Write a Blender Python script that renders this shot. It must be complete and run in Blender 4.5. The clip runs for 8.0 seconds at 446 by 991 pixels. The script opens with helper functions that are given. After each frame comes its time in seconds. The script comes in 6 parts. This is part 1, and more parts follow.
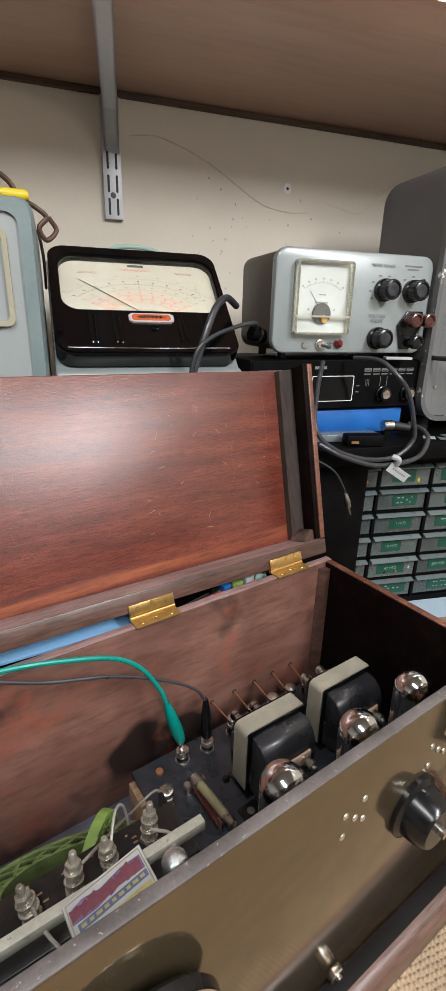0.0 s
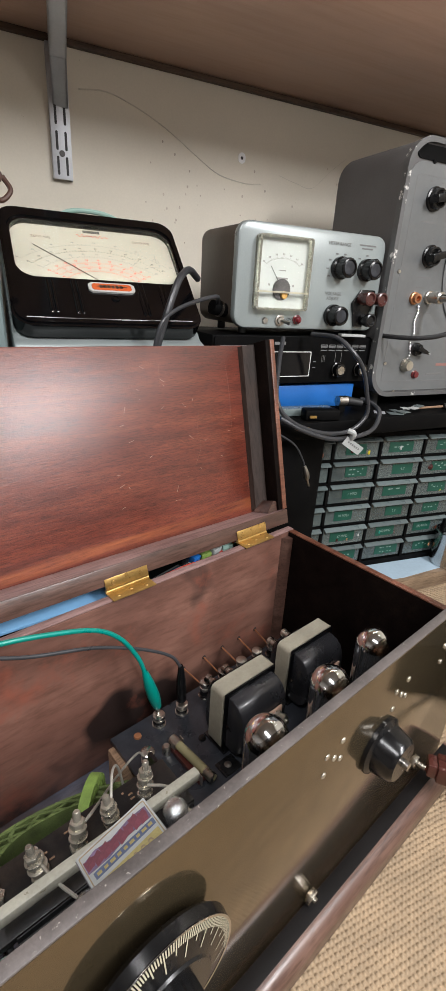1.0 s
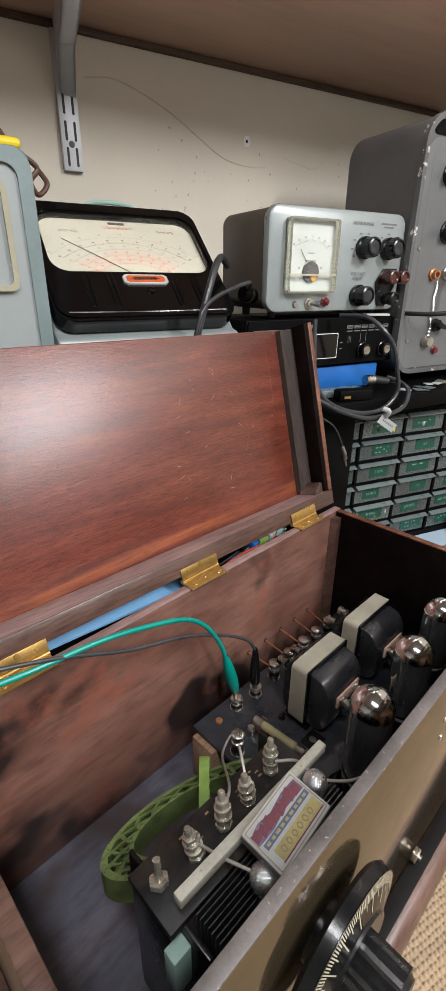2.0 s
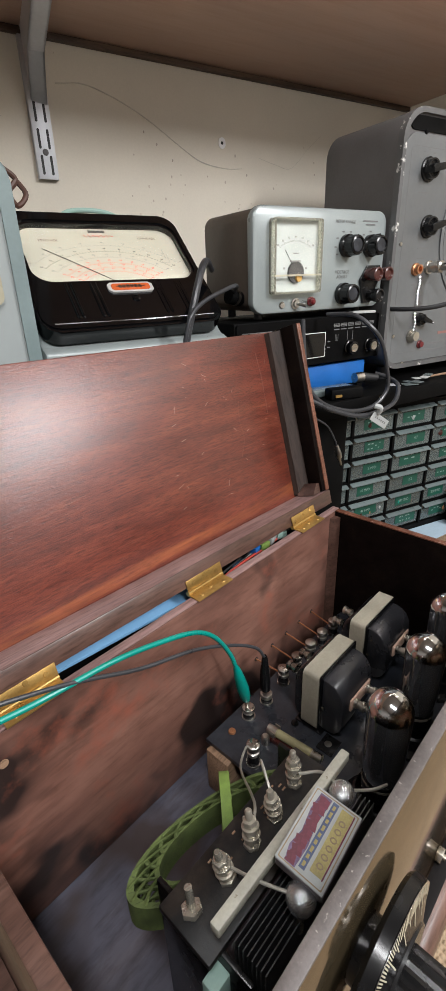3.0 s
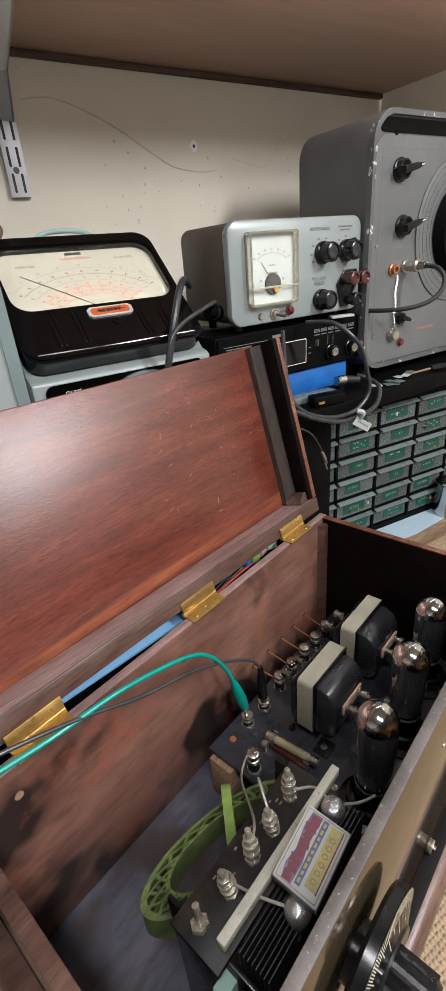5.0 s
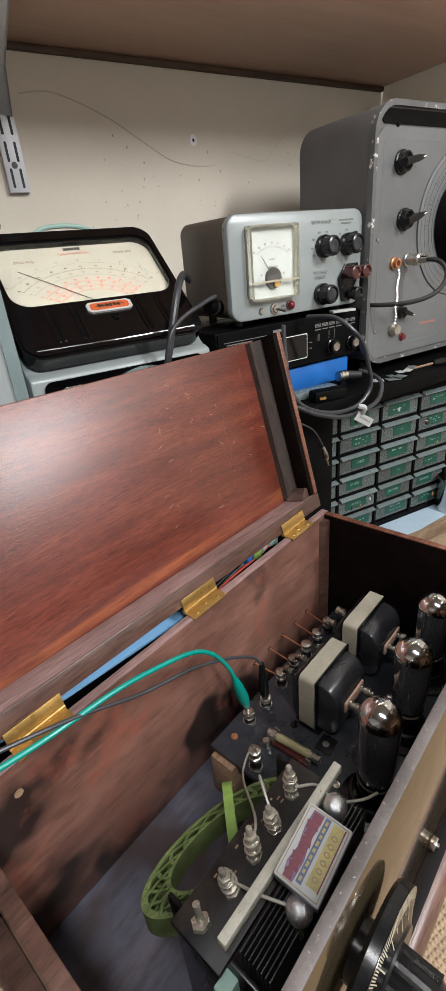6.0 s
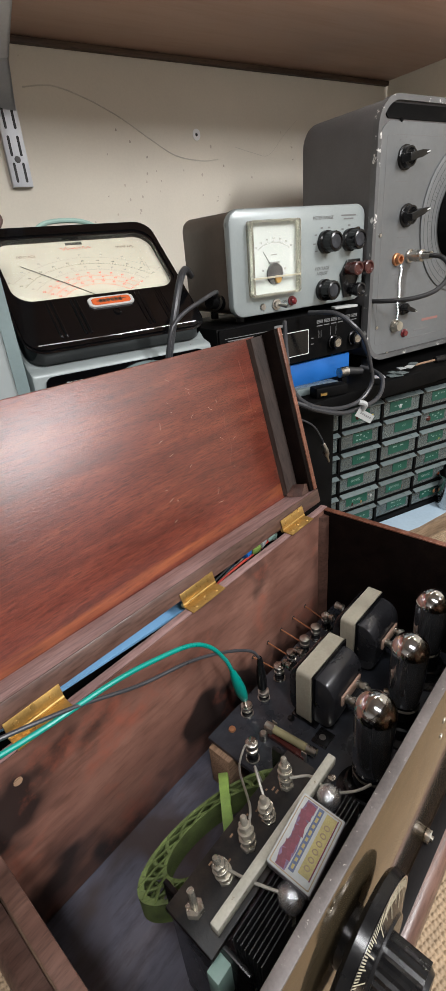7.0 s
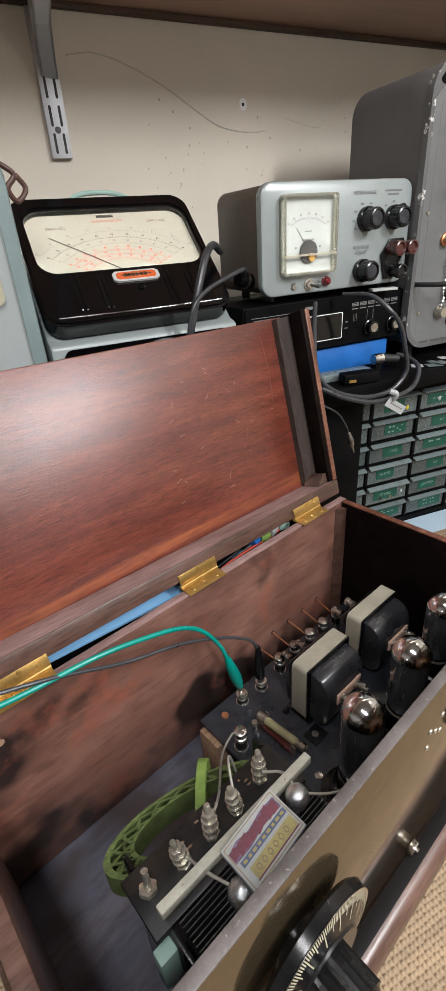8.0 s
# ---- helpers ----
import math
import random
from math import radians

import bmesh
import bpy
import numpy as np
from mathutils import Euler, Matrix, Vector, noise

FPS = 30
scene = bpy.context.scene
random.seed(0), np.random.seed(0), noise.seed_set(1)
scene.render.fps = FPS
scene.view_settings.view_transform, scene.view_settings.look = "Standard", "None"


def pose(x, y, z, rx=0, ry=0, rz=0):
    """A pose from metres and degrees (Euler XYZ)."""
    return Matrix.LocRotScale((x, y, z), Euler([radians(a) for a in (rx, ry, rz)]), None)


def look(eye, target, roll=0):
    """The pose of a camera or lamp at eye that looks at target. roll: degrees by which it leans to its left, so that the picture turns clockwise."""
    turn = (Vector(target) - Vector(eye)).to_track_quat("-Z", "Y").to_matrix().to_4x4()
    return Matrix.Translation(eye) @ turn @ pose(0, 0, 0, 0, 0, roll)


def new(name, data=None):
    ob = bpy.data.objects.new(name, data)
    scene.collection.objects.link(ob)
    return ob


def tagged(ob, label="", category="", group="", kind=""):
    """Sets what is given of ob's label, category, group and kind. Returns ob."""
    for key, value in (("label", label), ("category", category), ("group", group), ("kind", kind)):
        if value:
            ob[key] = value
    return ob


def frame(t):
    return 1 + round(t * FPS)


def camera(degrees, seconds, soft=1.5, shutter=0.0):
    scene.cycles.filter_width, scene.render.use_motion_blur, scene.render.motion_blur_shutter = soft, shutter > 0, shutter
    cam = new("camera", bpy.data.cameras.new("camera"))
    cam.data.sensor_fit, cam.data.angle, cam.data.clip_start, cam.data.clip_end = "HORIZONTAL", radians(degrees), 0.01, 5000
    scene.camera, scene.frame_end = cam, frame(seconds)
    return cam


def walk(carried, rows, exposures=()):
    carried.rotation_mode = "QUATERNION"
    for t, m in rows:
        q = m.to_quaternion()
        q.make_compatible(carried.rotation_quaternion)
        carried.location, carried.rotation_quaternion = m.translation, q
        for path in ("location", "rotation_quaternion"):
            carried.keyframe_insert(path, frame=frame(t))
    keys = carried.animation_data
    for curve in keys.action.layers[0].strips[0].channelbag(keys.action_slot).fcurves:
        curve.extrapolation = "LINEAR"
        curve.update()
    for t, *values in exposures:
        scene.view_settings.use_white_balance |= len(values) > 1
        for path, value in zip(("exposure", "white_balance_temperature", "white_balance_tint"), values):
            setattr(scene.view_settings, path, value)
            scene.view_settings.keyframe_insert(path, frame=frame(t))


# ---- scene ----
cam = camera(50.1, 8.0)
PATH = [
    (0, (-0.466, -0.411, 0.32), (0.605, 1.13, -0.373), 1.4),
    (0.5, (-0.483, -0.425, 0.323), (0.745, 0.967, -0.421), 3.8),
    (1, (-0.502, -0.401, 0.323), (0.739, 0.958, -0.461), 3.4),
    (1.5, (-0.551, -0.365, 0.32), (0.713, 0.954, -0.493), 2.1),
    (2.8, (-0.589, -0.321, 0.318), (0.729, 0.937, -0.505), -1.6),
    (3, (-0.584, -0.32, 0.323), (0.743, 0.932, -0.497), -2.0),
    (3.5, (-0.564, -0.325, 0.348), (0.765, 0.914, -0.488), -3.5),
    (4, (-0.568, -0.329, 0.37), (0.753, 0.899, -0.493), -4.4),
    (4.5, (-0.575, -0.328, 0.377), (0.741, 0.891, -0.507), -4.7),
    (6, (-0.571, -0.326, 0.371), (0.732, 0.896, -0.527), -5.3),
    (6.5, (-0.57, -0.329, 0.372), (0.726, 0.895, -0.534), -5.3),
    (7, (-0.571, -0.332, 0.371), (0.718, 0.896, -0.541), -5.1),
    (7.5, (-0.566, -0.336, 0.366), (0.708, 0.904, -0.55), -4.8),
    (8, (-0.532, -0.356, 0.361), (0.604, 0.984, -0.594), -4.1),
]
walk(cam, [(t, look(eye, target, roll)) for t, eye, target, roll in PATH])


# ---- light ----
world = bpy.data.worlds.new("room_air")
scene.world = world
world.use_nodes = True
world.node_tree.nodes["Background"].inputs[0].default_value = (1.0, 0.96, 0.92, 1)
world.node_tree.nodes["Background"].inputs[1].default_value = 0.008


def area_lamp(name, m, sx, sy, watts, color):
    data = bpy.data.lights.new(name, "AREA")
    data.shape, data.size, data.size_y, data.energy, data.color = "RECTANGLE", sx, sy, watts, color
    ob = new(name, data)
    ob.matrix_world = m
    return ob


area_lamp("ceiling_tube_light", pose(-0.75, -1.15, 1.235, 0, 0, 0), 0.14, 1.70, 36.0, (0.985, 0.985, 1.0))
area_lamp("ceiling_tube_light", pose(0.19, -1.72, 1.235, 0, 0, -12), 0.16, 1.25, 66.0, (0.985, 0.985, 1.0))
bulb = bpy.data.lights.new("bench_lamp_light", "POINT")
bulb.energy, bulb.color, bulb.shadow_soft_size = 1.0, (1.0, 0.96, 0.93), 0.02
LAMP_B = new("bench_lamp_light", bulb)
LAMP_B.matrix_world = pose(0.262, -0.283, 0.585)
scene.view_settings.exposure = 0.0


# ---- materials ----
def node(nt, kind, **vals):
    n = nt.nodes.new(kind)
    for k, v in vals.items():
        if k in n.inputs:
            n.inputs[k].default_value = v
    return n


def ramp(nt, fac, stops):
    r = nt.nodes.new("ShaderNodeValToRGB")
    els = r.color_ramp.elements
    while len(els) < len(stops):
        els.new(0.5)
    for e, (p, c) in zip(els, stops):
        e.position, e.color = p, (*c, 1) if len(c) == 3 else c
    nt.links.new(fac, r.inputs[0])
    return r.outputs[0]


def surface(name, base, rough=0.5, metal=0.0, vary=0.25, scale=60.0, stretch=(1, 1, 1), fine=6.0, bump=0.15,
            rough_vary=0.15, coat=0.0, dust=0.0, dust_color=(0.35, 0.32, 0.28), wear=None, per_piece=0.0, spec=0.5):
    """A painted, metal or plastic surface: two scales of tone, uneven gloss, fine relief, optional dust and worn spots."""
    m = bpy.data.materials.new(name)
    m.use_nodes = True
    nt = m.node_tree
    L = nt.links.new
    b = nt.nodes["Principled BSDF"]
    co = nt.nodes.new("ShaderNodeTexCoord")
    mp = nt.nodes.new("ShaderNodeMapping")
    mp.inputs["Scale"].default_value = stretch
    L(co.outputs["Object"], mp.inputs[0])
    big = node(nt, "ShaderNodeTexNoise", Scale=scale * 0.25, Detail=5.0, Roughness=0.6)
    small = node(nt, "ShaderNodeTexNoise", Scale=scale * fine, Detail=4.0, Roughness=0.6)
    for n in (big, small):
        L(mp.outputs[0], n.inputs["Vector"])
    dark = tuple(c * (1 - vary) for c in base)
    lite = tuple(min(1, c * (1 + vary)) for c in base)
    col = ramp(nt, big.outputs[0], [(0.3, dark), (0.72, lite)])
    mix = nt.nodes.new("ShaderNodeMix")
    mix.data_type, mix.blend_type = "RGBA", "MULTIPLY"
    mix.inputs[0].default_value = 1.0
    L(col, mix.inputs[6])
    L(ramp(nt, small.outputs[0], [(0.25, (1 - vary * 0.7,) * 3), (0.7, (1, 1, 1))]), mix.inputs[7])
    out = mix.outputs[2]
    if per_piece:
        info = nt.nodes.new("ShaderNodeObjectInfo")
        pm = nt.nodes.new("ShaderNodeMix")
        pm.data_type, pm.blend_type = "RGBA", "MULTIPLY"
        pm.inputs[0].default_value = 1.0
        L(out, pm.inputs[6])
        L(ramp(nt, info.outputs["Random"], [(0.0, (1 - per_piece,) * 3), (1.0, (1, 1, 1))]), pm.inputs[7])
        out = pm.outputs[2]
    if dust:
        dn = node(nt, "ShaderNodeTexNoise", Scale=scale * 0.8, Detail=8.0, Roughness=0.75)
        L(co.outputs["Object"], dn.inputs["Vector"])
        dm = nt.nodes.new("ShaderNodeMix")
        dm.data_type = "RGBA"
        L(ramp(nt, dn.outputs[0], [(0.45, (0, 0, 0)), (0.8, (dust,) * 3)]), dm.inputs[0])
        L(out, dm.inputs[6])
        dm.inputs[7].default_value = (*dust_color, 1)
        out = dm.outputs[2]
    if wear:
        wn = node(nt, "ShaderNodeTexNoise", Scale=wear[1], Detail=6.0, Roughness=0.7)
        L(co.outputs["Object"], wn.inputs["Vector"])
        wm = nt.nodes.new("ShaderNodeMix")
        wm.data_type = "RGBA"
        L(ramp(nt, wn.outputs[0], [(wear[2], (0, 0, 0)), (wear[2] + 0.03, (1, 1, 1))]), wm.inputs[0])
        L(out, wm.inputs[6])
        wm.inputs[7].default_value = (*wear[0], 1)
        out = wm.outputs[2]
    L(out, b.inputs["Base Color"])
    rr = ramp(nt, big.outputs[0], [(0.25, (max(0.02, rough - rough_vary),) * 3), (0.75, (min(1, rough + rough_vary),) * 3)])
    L(rr, b.inputs["Roughness"])
    b.inputs["Metallic"].default_value = metal
    b.inputs["Specular IOR Level"].default_value = spec
    b.inputs["Coat Weight"].default_value = coat
    b.inputs["Coat Roughness"].default_value = 0.12
    if bump:
        bp = node(nt, "ShaderNodeBump", Strength=bump, Distance=0.0006)
        L(small.outputs[0], bp.inputs["Height"])
        L(bp.outputs[0], b.inputs["Normal"])
    return m


def wood(name, dark, mid, lite, grain=(6, 90, 90), rough=0.35, coat=0.3, bump=0.3, stain=None, stain_at=0.62, pore=0.45, blotch=0.58, patch=None, peel=0.0, rub=None):
    """Wood with the grain along its local x: streaks, pores, darker bands and varnish."""
    m = bpy.data.materials.new(name)
    m.use_nodes = True
    nt = m.node_tree
    L = nt.links.new
    b = nt.nodes["Principled BSDF"]
    co = nt.nodes.new("ShaderNodeTexCoord")
    mp = nt.nodes.new("ShaderNodeMapping")
    mp.inputs["Scale"].default_value = grain
    L(co.outputs["Object"], mp.inputs[0])
    bands = node(nt, "ShaderNodeTexNoise", Scale=0.35, Detail=6.0, Roughness=0.62, Distortion=0.6)
    pores = node(nt, "ShaderNodeTexNoise", Scale=5.0, Detail=5.0, Roughness=0.7)
    blot = node(nt, "ShaderNodeTexNoise", Scale=9.0, Detail=5.0, Roughness=0.6)
    L(mp.outputs[0], bands.inputs["Vector"])
    L(mp.outputs[0], pores.inputs["Vector"])
    L(co.outputs["Object"], blot.inputs["Vector"])
    c1 = ramp(nt, bands.outputs[0], [(0.3, dark), (0.5, mid), (0.72, lite)])
    mx = nt.nodes.new("ShaderNodeMix")
    mx.data_type, mx.blend_type = "RGBA", "MULTIPLY"
    mx.inputs[0].default_value = 1.0
    L(c1, mx.inputs[6])
    L(ramp(nt, pores.outputs[0], [(0.32, (pore, pore * 0.95, pore * 0.9)), (0.55, (1, 1, 1))]), mx.inputs[7])
    my = nt.nodes.new("ShaderNodeMix")
    my.data_type, my.blend_type = "RGBA", "MULTIPLY"
    my.inputs[0].default_value = 1.0
    L(mx.outputs[2], my.inputs[6])
    L(ramp(nt, blot.outputs[0], [(0.25, (blotch + 0.02, blotch - 0.02, blotch - 0.02)), (0.7, (1.1, 1.08, 1.05))]), my.inputs[7])
    out = my.outputs[2]
    if stain:
        sn = node(nt, "ShaderNodeTexNoise", Scale=7.0, Detail=3.0, Roughness=0.55)
        L(co.outputs["Object"], sn.inputs["Vector"])
        ms = nt.nodes.new("ShaderNodeMix")
        ms.data_type = "RGBA"
        L(ramp(nt, sn.outputs[0], [(stain_at, (0, 0, 0)), (stain_at + 0.08, (1, 1, 1))]), ms.inputs[0])
        L(out, ms.inputs[6])
        ms.inputs[7].default_value = (*stain, 1)
        out = ms.outputs[2]
    if patch:
        pn = node(nt, "ShaderNodeTexNoise", Scale=11.0, Detail=6.0, Roughness=0.7)
        pm = nt.nodes.new("ShaderNodeMapping")
        pm.inputs["Location"].default_value = (3.1, 1.7, 0.4)
        L(co.outputs["Object"], pm.inputs[0])
        L(pm.outputs[0], pn.inputs["Vector"])
        mq = nt.nodes.new("ShaderNodeMix")
        mq.data_type = "RGBA"
        L(ramp(nt, pn.outputs[0], [(0.55, (0, 0, 0)), (0.75, (0.85,) * 3)]), mq.inputs[0])
        L(out, mq.inputs[6])
        mq.inputs[7].default_value = (*patch, 1)
        out = mq.outputs[2]
    if rub:
        # varnish rubbed thin in a broken streak along the foot of the board
        ax = nt.nodes.new("ShaderNodeSeparateXYZ")
        L(co.outputs["Object"], ax.inputs[0])
        rn = node(nt, "ShaderNodeTexNoise", Scale=0.5, Detail=5.0, Roughness=0.6)
        L(mp.outputs[0], rn.inputs["Vector"])
        mul = nt.nodes.new("ShaderNodeMath")
        mul.operation = "MULTIPLY"
        L(ramp(nt, ax.outputs[1], [(rub[1], (0, 0, 0)), (rub[1] + 0.012, (1, 1, 1)), (rub[2], (0, 0, 0))]), mul.inputs[0])
        L(ramp(nt, rn.outputs[0], [(0.36, (0, 0, 0)), (0.62, (1, 1, 1))]), mul.inputs[1])
        mr = nt.nodes.new("ShaderNodeMix")
        mr.data_type = "RGBA"
        L(mul.outputs[0], mr.inputs[0])
        L(out, mr.inputs[6])
        mr.inputs[7].default_value = (*rub[0], 1)
        out = mr.outputs[2]
    L(out, b.inputs["Base Color"])
    L(ramp(nt, blot.outputs[0], [(0.25, (rough * 0.75,) * 3), (0.75, (min(1, rough * 1.35),) * 3)]), b.inputs["Roughness"])
    b.inputs["Coat Weight"].default_value = coat
    b.inputs["Coat Roughness"].default_value = 0.25
    bp = node(nt, "ShaderNodeBump", Strength=bump, Distance=0.0007)
    L(pores.outputs[0], bp.inputs["Height"])
    L(bp.outputs[0], b.inputs["Normal"])
    if peel:
        vn = node(nt, "ShaderNodeTexNoise", Scale=460.0, Detail=3.0, Roughness=0.6)
        L(co.outputs["Object"], vn.inputs["Vector"])
        vb = node(nt, "ShaderNodeBump", Strength=peel, Distance=0.0005)
        L(vn.outputs[0], vb.inputs["Height"])
        L(vb.outputs[0], b.inputs["Coat Normal"])
    else:
        L(bp.outputs[0], b.inputs["Coat Normal"])
    return m


def glass(name, tint=(1, 1, 1), rough=0.03, ior=1.46):
    m = bpy.data.materials.new(name)
    m.use_nodes = True
    b = m.node_tree.nodes["Principled BSDF"]
    b.inputs["Base Color"].default_value = (*tint, 1)
    b.inputs["Roughness"].default_value = rough
    b.inputs["IOR"].default_value = ior
    b.inputs["Transmission Weight"].default_value = 1.0
    return m


def glow(name, color, strength):
    m = bpy.data.materials.new(name)
    m.use_nodes = True
    b = m.node_tree.nodes["Principled BSDF"]
    b.inputs["Emission Color"].default_value = (*color, 1)
    b.inputs["Emission Strength"].default_value = strength
    return m


WALL = surface("cream_wall_paint", (0.76, 0.70, 0.59), 0.75, vary=0.07, scale=14, fine=18, bump=0.25, wear=((0.50, 0.43, 0.34), 42, 0.70))
ROOM = surface("room_paint", (0.30, 0.28, 0.26), 0.8, vary=0.08, scale=8)
SHELF_WOOD = wood("shelf_wood", (0.47, 0.315, 0.245), (0.53, 0.365, 0.285), (0.57, 0.40, 0.31), grain=(0.9, 9, 9), rough=0.42, coat=0.2, bump=0.05, pore=0.90, blotch=0.9)
GAP_SHADE = wood("gap_shade_brown", (0.05, 0.03, 0.02), (0.10, 0.06, 0.04), (0.16, 0.10, 0.06), rough=0.6, coat=0.0)
MAHOGANY = wood("red_mahogany", (0.100, 0.021, 0.012), (0.155, 0.031, 0.017), (0.220, 0.054, 0.027), grain=(16, 170, 170), rough=0.38, coat=1.0, bump=0.4, pore=0.36, blotch=0.70, peel=0.75, rub=((0.35, 0.105, 0.036), 0.026, 0.046))
MAHOGANY.node_tree.nodes["Principled BSDF"].inputs["Coat Roughness"].default_value = 0.265
CASE_WOOD = wood("brown_case_wood", (0.105, 0.050, 0.038), (0.190, 0.090, 0.066), (0.265, 0.136, 0.102), grain=(5, 26, 26), rough=0.5, coat=0.1, stain=(0.020, 0.010, 0.008), stain_at=0.522, patch=(0.25, 0.070, 0.042), pore=0.70, blotch=0.48)
RAIL_WOOD = wood("worn_rail_wood", (0.19, 0.115, 0.108), (0.31, 0.198, 0.188), (0.40, 0.27, 0.255), grain=(5, 60, 60), rough=0.5, coat=0.1)
EDGE_WOOD = wood("edge_wood", (0.10, 0.035, 0.02), (0.19, 0.075, 0.045), (0.30, 0.13, 0.085), grain=(7, 80, 80), rough=0.42, coat=0.15)
# Near black because these inward faces lie in shade; the shade is coloured in.
SHADED_WOOD = wood("shaded_wood", (0.004, 0.0025, 0.002), (0.007, 0.0045, 0.004), (0.012, 0.008, 0.006), rough=0.55, coat=0.0)
SHADED_WOOD.node_tree.nodes["Principled BSDF"].inputs["Specular IOR Level"].default_value = 0.05
FLOOR_WOOD = wood("dusty_floor_wood", (0.060, 0.064, 0.092), (0.100, 0.103, 0.142), (0.178, 0.160, 0.182), grain=(5, 20, 20), rough=0.5, coat=0.1, stain=(0.048, 0.034, 0.034), stain_at=0.55, pore=0.6, blotch=0.48)
BLOCK_WOOD = wood("raw_block_wood", (0.20, 0.12, 0.07), (0.33, 0.21, 0.13), (0.44, 0.29, 0.19), grain=(10, 80, 80), rough=0.7, coat=0.0)
# The warm tint stands for the straw mat mirrored in a dark panel.
PANEL_MAT_TINT = surface("mat_tinted_panel", (0.175, 0.132, 0.076), 0.11, metal=0.80, vary=0.18, scale=22, fine=30, bump=0.03, coat=0.3, dust=0.05, rough_vary=0.05)
PANEL_EDGE = surface("panel_edge", (0.115, 0.098, 0.092), 0.5, vary=0.45, scale=90, wear=((0.34, 0.31, 0.28), 210, 0.63))
BAKELITE = surface("black_bakelite", (0.005, 0.005, 0.0055), 0.24, vary=0.4, scale=60, dust=0.02, bump=0.08, spec=0.4)
BAKE_DUSTY = surface("dusty_bakelite", (0.021, 0.024, 0.031), 0.33, vary=0.4, scale=40, dust=0.22, dust_color=(0.16, 0.16, 0.18), bump=0.1)
BOARD_BLACK = surface("rust_flecked_board", (0.006, 0.006, 0.0065), 0.45, vary=0.5, scale=60, dust=0.30, dust_color=(0.12, 0.085, 0.06), bump=0.4)
BLACK_GLOSS = surface("black_enamel", (0.0025, 0.0025, 0.003), 0.11, vary=0.3, scale=20, coat=0.3, bump=0.02, rough_vary=0.04, spec=0.35)
SHELL_BLACK = surface("worn_black_enamel", (0.021, 0.021, 0.024), 0.27, vary=0.4, scale=60, coat=0.2, bump=0.05, dust=0.10, dust_color=(0.10, 0.10, 0.10))
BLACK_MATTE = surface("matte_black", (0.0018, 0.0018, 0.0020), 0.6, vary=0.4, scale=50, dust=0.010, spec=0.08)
RUBBER = surface("black_rubber", (0.016, 0.016, 0.017), 0.5, vary=0.25, scale=90)
GREY_CABLE = surface("grey_cable", (0.040, 0.041, 0.045), 0.36, vary=0.2, scale=90)
LAM_STEEL = surface("tan_lamination", (0.35, 0.32, 0.25), 0.5, metal=0.15, vary=0.25, scale=60, dust=0.12, bump=0.2)
NICKEL = surface("aged_nickel", (0.55, 0.52, 0.47), 0.28, metal=1.0, vary=0.3, scale=120, bump=0.1)
TIN = surface("tin_plate", (0.62, 0.62, 0.62), 0.22, metal=1.0, vary=0.25, scale=70, bump=0.1)
WIRE_TIN = surface("tinned_wire", (0.44, 0.42, 0.37), 0.4, metal=0.45, vary=0.25, scale=200)
PLATED = surface("dull_plated_brass", (0.50, 0.465, 0.39), 0.28, metal=0.75, vary=0.3, scale=150, bump=0.1)
RED_FADED = surface("faded_red_lettering", (0.30, 0.15, 0.13), 0.6, vary=0.15, scale=90)
SCRATCH = surface("pale_scratch", (0.21, 0.085, 0.055), 0.7, vary=0.3, scale=200)
SCRATCH_PALE = surface("pale_nick", (0.36, 0.22, 0.17), 0.7, vary=0.3, scale=200)
COPPER = surface("copper_wire", (0.55, 0.26, 0.13), 0.4, metal=0.8, vary=0.2, scale=200)
BRASS = surface("aged_brass", (0.54, 0.335, 0.105), 0.38, metal=0.75, vary=0.3, scale=70, wear=((0.22, 0.10, 0.03), 90, 0.62), bump=0.15)
PLATE_METAL = surface("dull_condenser_plate", (0.10, 0.10, 0.105), 0.4, metal=0.8, vary=0.3, scale=120)
METER_PLASTIC = surface("yellowed_clear_plastic", (0.86, 0.83, 0.70), 0.16, vary=0.08, scale=20, bump=0.0)
METER_PLASTIC.node_tree.nodes["Principled BSDF"].inputs["Transmission Weight"].default_value = 0.85
SILVER_DOME = surface("getter_silver", (0.90, 0.93, 0.97), 0.13, metal=1.0, vary=0.12, scale=40, bump=0.0, rough_vary=0.04)
TUBE_DARK = surface("tube_mirror_dark", (0.42, 0.43, 0.45), 0.07, metal=0.9, vary=0.5, scale=50, bump=0.0, rough_vary=0.04, coat=0.6)
GREY_PAINT = surface("silver_grey_paint", (0.290, 0.325, 0.322), 0.34, metal=0.1, vary=0.12, scale=18, fine=25, bump=0.06, dust=0.06, wear=((0.20, 0.18, 0.16), 60, 0.72))
PS_SIDE = surface("brown_case_paint", (0.105, 0.082, 0.064), 0.5, vary=0.2, scale=25, bump=0.2)
SG_BODY = surface("dark_grey_wrinkle", (0.105, 0.101, 0.100), 0.55, vary=0.2, scale=40, fine=12, bump=0.5)
SG_PANEL = surface("brushed_grey_panel", (0.178, 0.186, 0.190), 0.40, metal=0.35, vary=0.12, scale=16, stretch=(1, 8, 1), bump=0.06, dust=0.08)
SG_RIM = surface("worn_rim_paint", (0.11, 0.11, 0.11), 0.45, vary=0.2, scale=40, wear=((0.62, 0.61, 0.58), 34, 0.60))
BLUE_GREY = surface("blue_grey_hammer_paint", (0.185, 0.24, 0.24), 0.4, vary=0.12, scale=40, bump=0.3)
DIAL_PAPER = surface("cream_dial", (0.325, 0.315, 0.270), 0.6, vary=0.05, scale=14, bump=0.0)
